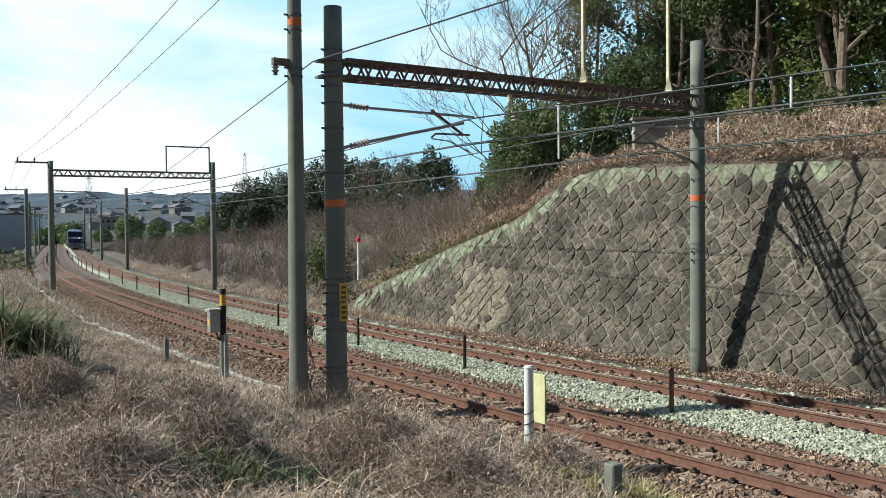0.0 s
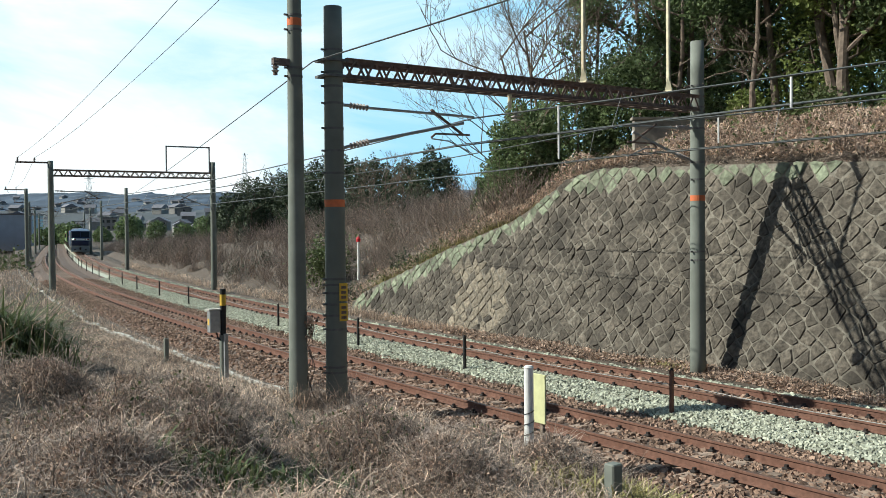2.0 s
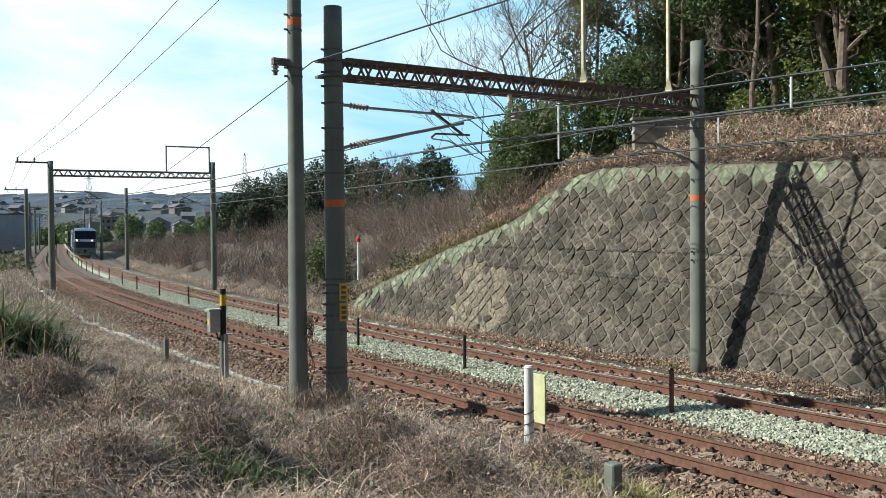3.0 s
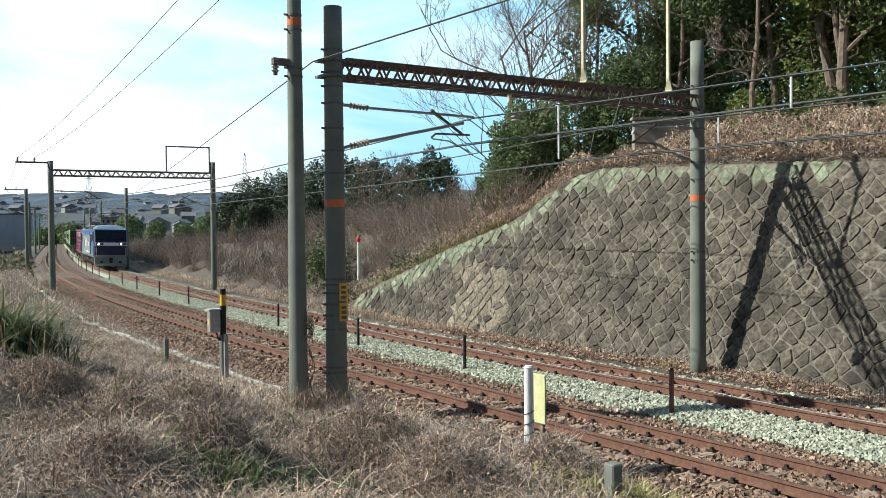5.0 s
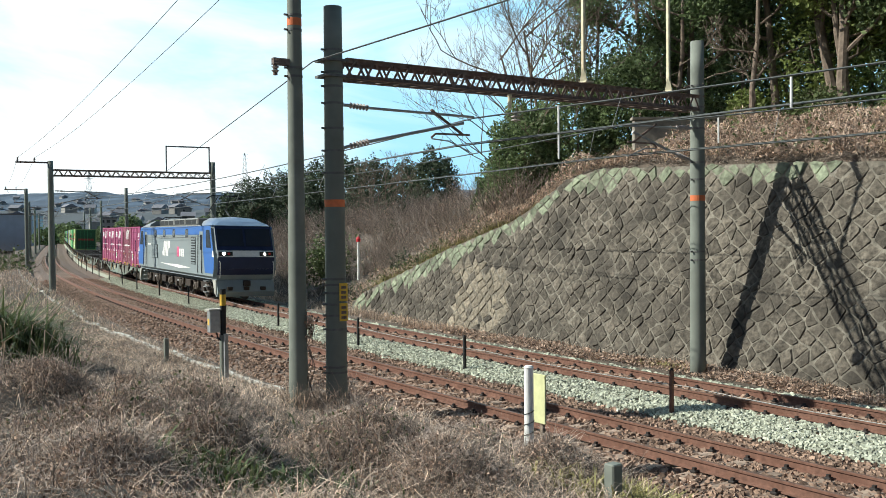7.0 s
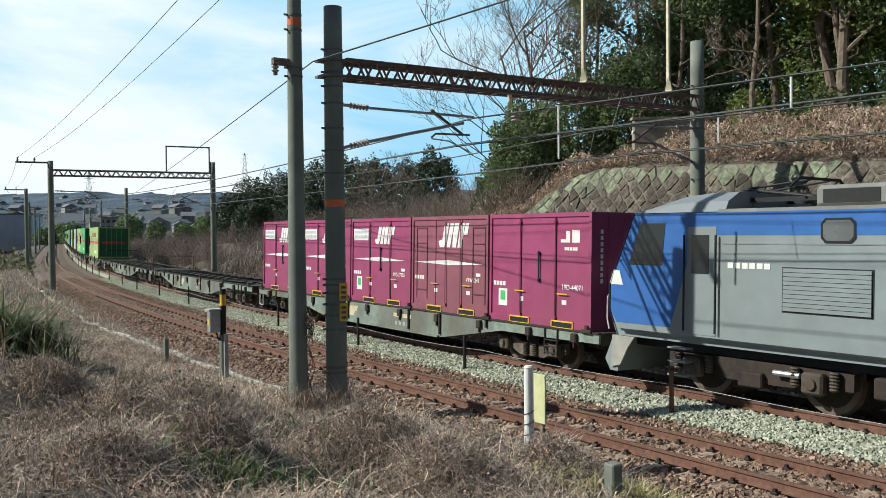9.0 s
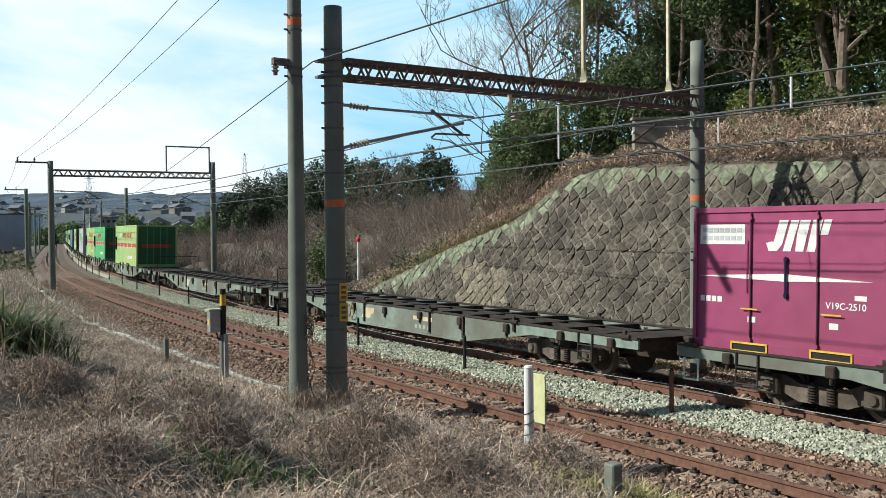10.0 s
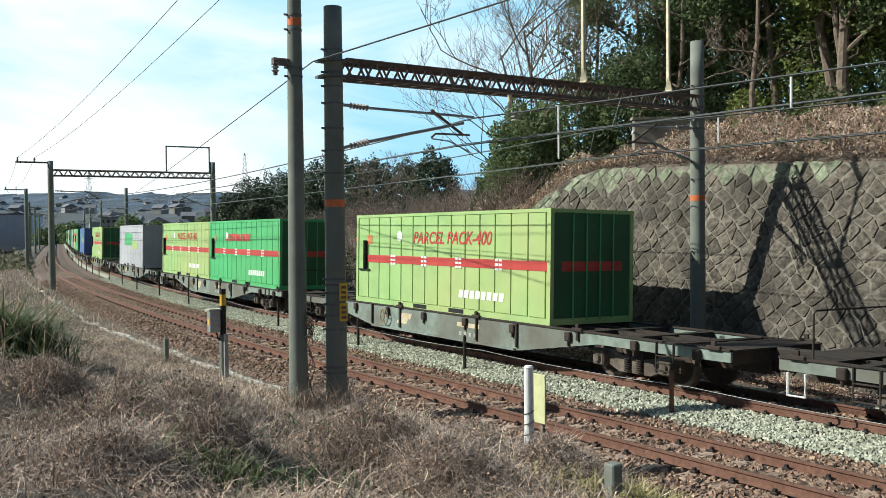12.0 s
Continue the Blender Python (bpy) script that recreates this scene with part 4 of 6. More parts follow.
    bars(body, -1.7, -1.2, 0.82, 0.92, W - 0.028, M["white"], 4)
    if style in ("green_plate", "first"):
        bars(body, -1.5, -1.15, 0.35, 0.75, W - 0.028, M["white"], 1, 0, "plate")
        bars(body, -1.42, -1.23, 0.48, 0.70, W - 0.0235, M["green_c"], 1, 0, "leaf_mark")
    return c


def long_container(paint, words, label, panels=14, band=True):
    """Thirty-one-foot container with ribbed sides."""
    L, W, H = 9.41 / 2, 1.245, 2.605
    c = thing("freight_container", label, "freight container", None, "long containers")
    bm = bmesh.new()
    box(bm, -L + 0.04, L - 0.04, -W + 0.04, W - 0.04, 0.1, H - 0.03)
    body = part("body", bm, paint, c)
    steel_frame(c, L, W, H, 0.12, 0.1, 0.06, 0.08, paint)
    for i in range(panels):
        x0 = -L + 0.16 + i * (2 * L - 0.32) / panels
        x1 = x0 + (2 * L - 0.32) / panels - 0.045
        boxp("side_panel", (x0, x1, -W + 0.012, -W + 0.05, 0.15, H - 0.09), paint, c, bev=0.008)
    for x in (-L, L - 0.15):
        for y in (-W - 0.004, W - 0.12):
            for z in (-0.003, H - 0.11):
                boxp("corner_casting", (x - 0.004, x + 0.154, y, y + 0.124, z, z + 0.113), paint, c, bev=0.01)
    for y in (-0.6, -0.2, 0.2, 0.6):
        bm = bmesh.new()
        rod(bm, (L + 0.015, y, 0.1), (L + 0.015, y, H - 0.08), 0.018, seg=6)
        part("lock_rod", bm, M["green_c"] if band else paint, c)
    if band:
        # both end panels take a darker, mottled green than the sides
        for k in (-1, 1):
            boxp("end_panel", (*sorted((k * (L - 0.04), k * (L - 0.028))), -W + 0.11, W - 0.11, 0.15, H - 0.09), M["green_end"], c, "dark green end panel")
    # fork pockets are uncut: black slabs paint in their inner shade
    boxp("pocket_hole", (-1.25, -0.55, -W - 0.004, -W + 0.01, 0.015, 0.125), M["black"], c)
    boxp("pocket_hole", (0.55, 1.25, -W - 0.004, -W + 0.01, 0.015, 0.125), M["black"], c)
    if band:
        bars(body, -L + 0.75, L - 0.12, 1.2, 1.42, W - 0.008, M["redband"], 1, 0, "red_band")
        boxp("red_band", (L - 0.028, L - 0.022, -0.9, 0.9, 1.2, 1.42), M["redband"], body)
        for x in (-2.4, -0.7, 1.0, 2.75):
            for r in range(3):
                bars(body, x - 0.16, x + 0.16, 1.16 + r * 0.11, 1.22 + r * 0.11, W - 0.0035, M["white"], 2, 0, "character_bar")
        if words:
            lettering(c, words, 0.55, 1.78, -W + 0.005, 0.46, M["redband"], 0.25)
        else:
            bars(body, -2.2, 1.2, 1.75, 2.05, W - 0.008, M["redband"], 10, 0.08, "character_bar")
        bars(body, 1.0, 3.0, 0.42, 0.62, W - 0.008, M["white"], 8, 0.03, "character_bar")
        bars(body, -3.95, -3.7, 1.75, 2.0, W - 0.008, M["orange"], 1, 0, "mark")
        bm = bmesh.new()
        rod(bm, (-2.05, -W + 0.01, 1.98), (-2.05, -W + 0.002, 1.98), 0.15, seg=16)
        part("mark", bm, M["white"], body)
        bm = bmesh.new()
        rod(bm, (-4.05, -W - 0.05, 1.0), (-4.05, -W - 0.05, 1.85), 0.06)
        rod(bm, (-4.5, -W - 0.03, 0.98), (-3.8, -W - 0.03, 0.98), 0.025)
        part("door_gear", bm, M["black"], c)
    else:
        bars(body, -2.5, 0.5, 1.3, 2.1, W - 0.008, M["green_c"], 1, 0.2, "mark")
        bars(body, 0.6, 2.8, 1.1, 1.6, W - 0.008, M["lime_c"], 1, 0.2, "mark")
    return c


def loco():
    """Electric locomotive, blue over light grey; the nose of the front cab is at x = 0.3."""
    e = thing("electric_locomotive", "blue and light grey electric freight locomotive with lit headlamps", "locomotive")
    c = -8.55                                   # middle of the body
    F, B = c + 8.85, c - 8.85
    def mir(pts):
        return [(c + x, z) for x, z in pts] + [(c - x, z) for x, z in pts[::-1]]
    W = 1.40
    # lower body sides and ends
    bm = bmesh.new()
    prism(bm, mir([(8.62, 1.0), (8.85, 1.5), (8.85, 2.02), (8.72, 2.32), (8.2, 3.42)]), -W, W)
    bmesh.ops.bevel(bm, geom=[k for k in bm.edges if abs(k.verts[0].co.y - k.verts[1].co.y) < 0.01 and abs(k.verts[0].co.x - c) > 8 and abs(k.verts[1].co.x - c) > 8], offset=0.16, segments=3, affect="EDGES")
    body = part("body", bm, M["loco_grey"], e)
    # roof: middle clerestory and rounded cab hoods
    for sgn in (1, -1):
        bm, rows = bmesh.new(), []
        for x, hw, h in ((8.15, 1.36, 0.0), (7.75, 1.34, 0.20), (7.2, 1.32, 0.36), (6.6, 1.3, 0.42), (6.0, 1.3, 0.42)):
            rows.append([bm.verts.new((c + sgn * x, y * hw, 3.42 + k * h)) for y, k in ((-1, 0), (-0.93, 0.45), (-0.7, 0.85), (0, 1), (0.7, 0.85), (0.93, 0.45), (1, 0))])
        for a, b in zip(rows, rows[1:]):
            for i in range(6):
                bm.faces.new((a[i], a[i + 1], b[i + 1], b[i]))
        bm.faces.new(rows[-1])
        bmesh.ops.recalc_face_normals(bm, faces=bm.faces)
        part("cab_roof", bm, M["cab_roof"], e, "dusty blue cab roof")
    boxp("roof_deck", (c - 6.1, c + 6.1, -1.36, 1.36, 3.40, 3.46), M["loco_roof"], e)
    for x0, x1 in ((-4.4, -0.9), (-0.7, 1.6), (1.8, 4.2)):
        bm = bmesh.new()
        box(bm, c + x0, c + x1, -1.05, 1.05, 3.46, 3.82, 0.06)
        h = part("roof_housing", bm, M["loco_roof"], e)
        n = 2 if x1 - x0 < 2.6 else 3
        for i in range(n):
            a = c + x0 + 0.15 + i * (x1 - x0 - 0.2) / n
            b = a + (x1 - x0 - 0.2) / n - 0.12
            for k in (-1, 1):
                boxp("grille", (a, b, k * 1.056 - 0.004, k * 1.056 + 0.004, 3.53, 3.75), M["black"], h)
    # pantographs
    for x, up in ((4.9, True), (-5.2, False)):
        pn = new("pantograph")
        pn.parent = e
        bm = bmesh.new()
        box(bm, c + x - 0.9, c + x + 0.9, -0.6, -0.5, 3.6, 3.68)
        box(bm, c + x - 0.9, c + x + 0.9, 0.5, 0.6, 3.6, 3.68)
        part("base_frame", bm, M["black"], pn)
        z1 = 4.85 if up else 3.98
        xk, zk = (c + x - 1.0, 4.2) if up else (c + x - 1.1, 3.85)
        for y in (-0.4, 0.4):
            bm = bmesh.new()
            rod(bm, (c + x + 0.5, y, 3.66), (xk, y, zk), 0.03)
            rod(bm, (xk, y, zk), (c + x + 0.2, y * 0.7, z1), 0.022)
            part("arm", bm, M["black"], pn)
        bm = bmesh.new()
        tube(bm, [(c + x + 0.2, -0.85, z1 - 0.15), (c + x + 0.2, -0.6, z1 + 0.02), (c + x + 0.2, 0.6, z1 + 0.02), (c + x + 0.2, 0.85, z1 - 0.15)], 0.03)
        part("collector_bow", bm, M["black"], pn)
        for y in (-0.5, 0.5):
            for dx in (-0.8, 0.8):
                insulator("insulator", (c + x + dx, y, 3.44), (c + x + dx, y, 3.6), e, 0.06)
    for k in (-1, 1):
        Y = k * (W + 0.003)
        t = k * 0.004
        lo, hi = min(Y, Y + t), max(Y, Y + t)
        def skin(name, outline, m, parent=body, d=0.0, label=""):
            bm = bmesh.new()
            prism(bm, outline, lo + k * d, hi + k * d)
            return part(name, bm, m, parent, label)
        skin("upper_band", [(c - 6.9, 3.0), (c + 6.9, 3.0), (c + 6.9, 3.4), (c - 6.9, 3.4)], M["loco_blue"], label="blue band")
        for sg in (1, -1):
            q = lambda pts: [(c + sg * x, z) for x, z in pts]
            skin("cab_side", q([(8.52, 1.28), (7.15, 1.28), (6.45, 3.4), (8.05, 3.4), (8.55, 2.3), (8.68, 2.0), (8.68, 1.5)]), M["loco_blue"], label="blue cab side")
            skin("cab_window", q([(8.2, 2.42), (7.35, 2.42), (7.28, 3.22), (7.9, 3.22)]), M["glass"], body, 0.006)
            skin("white_flash", q([(8.68, 2.02), (8.35, 2.02), (8.45, 2.3), (8.58, 2.3)]), M["white"], body, 0.006)
            skin("door_recess", q([(6.75, 1.2), (6.1, 1.2), (6.1, 3.15), (6.75, 3.15)]), M["loco_grey"], body, 0.004)
            for x in (6.78, 6.07):
                bm = bmesh.new()
                rod(bm, (c + sg * x, Y + k * 0.06, 1.25), (c + sg * x, Y + k * 0.06, 3.0), 0.02)
                part("handrail", bm, M["black"], body)
            skin("door_window", q([(6.65, 2.3), (6.25, 2.3), (6.25, 3.0), (6.65, 3.0)]), M["glass"], body, 0.008)
        skin("body_line", [(c - 6.3, 2.86), (c + 6.3, 2.86), (c + 6.3, 2.84), (c - 6.3, 2.84)], M["loco_roof"], body, 0.001)
        for x in (-3.75, -1.5, 0.8, 3.6):
            oct_ = lambda a, b: [(c + x + u * a, 3.07 + v * b) for u, v in ((-1, -0.6), (-0.75, -1), (0.75, -1), (1, -0.6), (1, 0.6), (0.75, 1), (-0.75, 1), (-1, 0.6))]
            wdw = skin("side_window", oct_(0.30, 0.20), M["rubber"], body, 0.006)
            skin("pane", oct_(0.26, 0.165), M["pane"], wdw, 0.011)
        for x0, x1, z0, z1 in ((-4.75, -3.15, 1.72, 2.47), (4.5, 5.4, 1.6, 2.9)):
            # black backing sheet paints in the shaded gaps between the slats
            fr = skin("louvre_frame", [(c + x0, z0), (c + x1, z0), (c + x1, z1), (c + x0, z1)], M["black"])
            nn = 10
            for i in range(nn):
                z = z0 + 0.03 + i * (z1 - z0 - 0.04) / nn
                boxp("slat", (c + x0 + 0.03, c + x1 - 0.03, min(Y + k * 0.005, Y + k * 0.03), max(Y + k * 0.005, Y + k * 0.03), z, z + 0.062), M["loco_grey"], fr)
        logo(body, c - 1.06 if k < 0 else c + 1.0, 2.28, W + 0.003, 0.95, M["white"], k)
        skin("stripe", [(c - 2.6, 1.50), (c + 2.0, 1.50), (c + 4.4, 1.42), (c + 2.0, 1.34)], M["white"], label="white tapering stripe")
        bars(body, c + 1.5, c + 2.0, 1.9, 2.4, W + 0.003, M["pink"], 2, 0, "character_bar", k)
        bars(body, c + 2.05, c + 3.1, 1.92, 2.3, W + 0.003, M["white"], 3, 0, "character_bar", k)
        bars(body, c - 5.85, c - 4.95, 2.42, 2.52, W + 0.003, M["white"], 6, 0, "number_bar", k)
    # both ends: windscreen, white belt, lamps, apron
    for sg in (1, -1):
        end = new("cab_front")
        end.parent = e
        X = lambda x: c + sg * x
        def slab(name, za, xa, zb, xb, hw, m, d=0.0, par=None, y0=None, y1=None, label=""):
            bm = bmesh.new()
            y0_, y1_ = (-hw, hw) if y0 is None else (y0, y1)
            prism(bm, [(X(xa + d), za), (X(xb + d), zb), (X(xb + d + 0.012), zb), (X(xa + d + 0.012), za)], y0_, y1_)
            return part(name, bm, m, par or end, label)
        slab("windscreen_surround", 2.32, 8.72, 3.4, 8.2, 1.27, M["loco_navy"], 0.002)
        slab("windscreen", 2.5, 8.63, 3.28, 8.26, 0.60, M["glass"], 0.018, None, -1.2, -0.05)
        slab("windscreen", 2.5, 8.63, 3.28, 8.26, 0.60, M["glass"], 0.018, None, 0.05, 1.2)
        slab("belt", 2.03, 8.845, 2.31, 8.725, 1.27, M["white"], 0.004, label="white belt")
        slab("apron", 1.50, 8.85, 2.02, 8.85, 1.27, M["loco_navy"], 0.004)
        slab("lower_apron", 1.24, 8.73, 1.497, 8.848, 1.27, M["loco_navy"], 0.004)
        slab("upper_skirt", 1.0, 8.62, 1.235, 8.728, 1.27, M["loco_grey"], 0.003)
        for y in (-0.92, 0.92):
            lampb = boxp("lamp_housing", (min(X(8.74), X(8.87)), max(X(8.74), X(8.87)), y - 0.3, y + 0.3, 2.08, 2.26), M["black"], end)
            bm = bmesh.new()
            rod(bm, (X(8.8), y - 0.09, 2.17), (X(8.885), y - 0.09, 2.17), 0.062, seg=14)
            part("headlamp", bm, M["lamp"] if sg > 0 else M["galv"], lampb, "lit round headlamp" if sg > 0 else "unlit round headlamp")
            bm = bmesh.new()
            rod(bm, (X(8.8), y + 0.13, 2.17), (X(8.885), y + 0.13, 2.17), 0.06, seg=12)
            part("tail_lamp", bm, M["redlamp"], lampb)
        bm = bmesh.new()
        prism(bm, [(X(8.5), 1.0), (X(8.72), 1.0), (X(8.95), 0.5), (X(8.8), 0.28), (X(8.6), 0.28)], -1.28, 1.28)
        part("snow_plough", bm, M["loco_grey"], end, "grey skirt plough")
        for y in (-0.75, 0.0, 0.75):
            boxp("skirt_fitting", (min(X(8.86), X(8.98)), max(X(8.86), X(8.98)), y - 0.12, y + 0.12, 0.56, 0.72), M["grime"], end, bev=0.02)
        for k in (-1, 1):
            bm = bmesh.new()
            prism(bm, [(X(8.72), 1.0), (X(8.12), 1.0), (X(8.3), 0.78), (X(8.5), 0.42), (X(8.74), 0.36)], k * 1.285, k * 1.32)
            part("side_plate", bm, M["plate_grey"], end)
            bm = bmesh.new()
            tube(bm, [(X(8.93), k * 1.2, 1.1), (X(8.98), k * 1.2, 1.3), (X(8.98), k * 1.2, 1.75), (X(8.9), k * 1.2, 1.85)], 0.016)
            part("handrail", bm, M["white"], end)
        boxp("coupler", (min(X(8.8), X(9.1)), max(X(8.8), X(9.1)), -0.14, 0.14, 0.75, 1.0), M["grime"], end, bev=0.03)
    # running gear
    boxp("underframe", (c - 8.4, c + 8.4, -0.95, 0.95, 0.82, 1.0), M["black"], e)
    for x in (-5.6, 0.0, 5.6):
        b = new("bogie")
        b.parent, b.location = e, (c + x, 0, 0)
        for k in (-1, 1):
            bm = bmesh.new()
            prism(bm, [(-1.9, 0.5), (-1.9, 0.78), (-0.6, 0.8), (0.6, 0.8), (1.9, 0.78), (1.9, 0.5), (0.6, 0.42), (-0.6, 0.42)], k * 0.85, k * 1.0)
            part("side_frame", bm, M["grime"], b)
            for a in (-1.25, 1.25):
                bm = bmesh.new()
                box(bm, a - 0.2, a + 0.2, k * 1.08 - 0.1, k * 1.08 + 0.1, 0.38, 0.74, 0.04)
                rod(bm, (a, k * 1.15, 0.56), (a, k * 1.22, 0.56), 0.12, 0.09, 12)
                part("axle_box", bm, M["bogie"], b)
                for d in (-0.36, 0.36):
                    coil(b, a + d, k * 1.08, 0.48, 0.8, 0.085, M["bogie"])
            boxp("brake_rigging", (-0.25, 0.25, k * 1.05 - 0.06, k * 1.05 + 0.06, 0.34, 0.6), M["grime"], b, bev=0.02)
            bm = bmesh.new()
            rod(bm, (0.5, k * 1.1, 0.66), (1.0, k * 1.1, 0.66), 0.05)
            part("damper", bm, M["galv"], b)
        for a in (-1.25, 1.25):
            wheel(b, a, 0, 0.56)
    for x in (-2.8, 2.8):
        boxp("equipment_box", (c + x - 0.5, c + x + 0.5, -1.15, 1.15, 0.46, 0.80), M["grime"], e, bev=0.03)
    for x in (-7.0, 7.0):
        for k in (-1, 1):
            for z in (0.4, 0.65, 0.9):
                boxp("step", (c + x - 0.22, c + x + 0.22, k * 1.28 - 0.1, k * 1.28 + 0.1, z - 0.015, z + 0.015), M["galv"], e)
    return e


SPEED, HEAD_7 = 21.5, 28.14           # metres a second; place of the headlamps at 7 s
train = []                            # (thing, distance of its middle behind the headlamps, bogie half-spacing, lift)


def build_train():
    e = loco()
    train.append((e, 8.85, 5.6, 0.0, 8.55))
    w0 = wagon("grey-green container wagon with five magenta containers on it")
    kinds = []
    for i in range(14):
        mid = 27.66 + 20.4 * i
        w = w0 if i == 0 else copy_thing(w0, Matrix())
        if i in (1, 2):
            tagged(w, "empty grey-green skeleton container wagon with dusty bogies")
        elif i:
            tagged(w, "grey-green container wagon loaded with long containers")
        train.append((w, mid, 7.0, 0.0, 0.0))
    mid = 27.66
    for i, (code, style, paint) in enumerate((("19D-44071", "first", "red"), ("V19A-241", "hatch", "red_dull"), ("19D-37955", "green_plate", "red"), ("V19C-2531", "plain", "red"), ("V19C-2510", "plain", "red"))):
        c = small_container(code, style, M[paint])
        train.append((c, mid, 7.0, 0.99, 7.58 - 3.79 * i))
    lime = long_container(M["lime_c"], "PARCEL PACK-400", "faded yellow-green long container with a red band")
    green = long_container(M["green_c"], "", "bright green long container with a red band")
    white_ = long_container(M["grey_c"], "", "silver white long container with green marks", band=False)
    grey = long_container(M["blue_c"], "", "plain blue steel long container on a wagon", band=False)
    used = set()
    for src, wi, dx in ((lime, 3, 0), (green, 4, 4.75), (lime, 4, -4.75), (white_, 5, 0), (lime, 6, 0), (grey, 7, 0), (green, 8, 4.75), (lime, 8, -4.75), (white_, 9, 0), (green, 10, 0), (white_, 11, 4.75), (lime, 11, -4.75), (grey, 12, 0), (green, 13, 0)):
        ob = src if src not in used else copy_thing(src, Matrix())
        used.add(src)
        train.append((ob, 27.66 + 20.4 * wi, 7.0, 0.99, dx))


build_train()


def car_pose(s, half, lift, dx):
    """Pose of a vehicle whose middle is at s, riding on two bogies; dx is a load's place along it."""
    a, b = at(s - half), at(s + half)
    mid, d = (a + b) / 2, a - b
    m = pose(mid.x, mid.y, 0, -1.3, 0, math.degrees(math.atan2(d.y, d.x)))
    return m @ Matrix.Translation((dx, 0, lift))


def motions():
    for ob, behind, half, lift, dx in train:
        walk(ob, [(t, car_pose(HEAD_7 + SPEED * (7 - t) + behind, half, lift, dx)) for t in [k * 0.5 for k in range(25)]])


# ---- plants ----
TS, TO = np.arange(-12, 212, 0.5), np.arange(-40, 22.1, 0.4)
TABLE = np.array([[ground_z(s, o) for o in TO] for s in TS])


def lay(s, o):
    """Points on the ground at arrays of s and o."""
    fi, fj = np.clip((s - TS[0]) / 0.5, 0, len(TS) - 1.01), np.clip((o - TO[0]) / 0.4, 0, len(TO) - 1.01)
    i, j = fi.astype(int), fj.astype(int)
    a, b = fi - i, fj - j
    z = TABLE[i, j] * (1 - a) * (1 - b) + TABLE[i + 1, j] * a * (1 - b) + TABLE[i, j + 1] * (1 - a) * b + TABLE[i + 1, j + 1] * a * b
    return at_many(s, o, z)


def unit(rng, n, up=0.0):
    d = rng.normal(size=(n, 3))
    d[:, 2] += up
    return d / np.linalg.norm(d, axis=1, keepdims=True)


def blades(name, roots, length, width, material, label, category, rng, lean=0.8, droop=0.5, parent=None, flat=0.0):
    """Narrow bent leaves, each three pairs of points tapering to the tip."""
    n = len(roots)
    L = length * (0.5 + rng.random((n, 1)))
    az = rng.random(n) * 2 * np.pi
    h = np.stack([np.cos(az), np.sin(az), np.zeros(n)], axis=1)
    side = np.stack([-np.sin(az), np.cos(az), np.zeros(n)], axis=1)
    k = lean * (flat + (1 - flat) * rng.random((n, 1)))
    up = np.array([0, 0, 1.0])
    p1 = roots + L * 0.55 * (h * k + up * np.sqrt(np.clip(1 - k * k, 0.05, 1)))
    p2 = p1 + L * 0.5 * (h * (k + droop) / 1.3 + up * (0.7 - droop * 1.3 * rng.random((n, 1))))
    w = width * (0.6 + 0.8 * rng.random((n, 1)))
    v = np.stack([roots - side * w * 0.5, roots + side * w * 0.5, p1 - side * w * 0.42, p1 + side * w * 0.42, p2 - side * w * 0.08, p2 + side * w * 0.08], axis=1)
    f = np.array([(0, 1, 3, 2), (2, 3, 5, 4)])[None] + (np.arange(n) * 6)[:, None, None]
    ob = raw(name, v.reshape(-1, 3), f.reshape(-1, 4), material, parent)
    return tagged(ob, label, category, kind="stuff") if not parent else tagged(ob, kind="stuff")


def leaves(name, centres, size, material, rng, parent=None, up=0.4, label="", category="", long=1.6):
    """Small folded leaves: two triangles bent along the midrib."""
    n = len(centres)
    nrm = unit(rng, n, up)
    t = np.cross(nrm, unit(rng, n))
    t /= np.linalg.norm(t, axis=1, keepdims=True) + 1e-6
    b = np.cross(nrm, t)
    s = size * (0.55 + 0.9 * rng.random((n, 1)))
    v = np.stack([centres - t * s * long / 2, centres + b * s * 0.5 + nrm * s * 0.18, centres + t * s * long / 2, centres - b * s * 0.5 + nrm * s * 0.18], axis=1)
    f = np.array([(0, 1, 2), (0, 2, 3)])[None] + (np.arange(n) * 4)[:, None, None]
    ob = raw(name, v.reshape(-1, 3), f.reshape(-1, 3), material, parent)
    return tagged(ob, label, category, kind="stuff") if label else ob


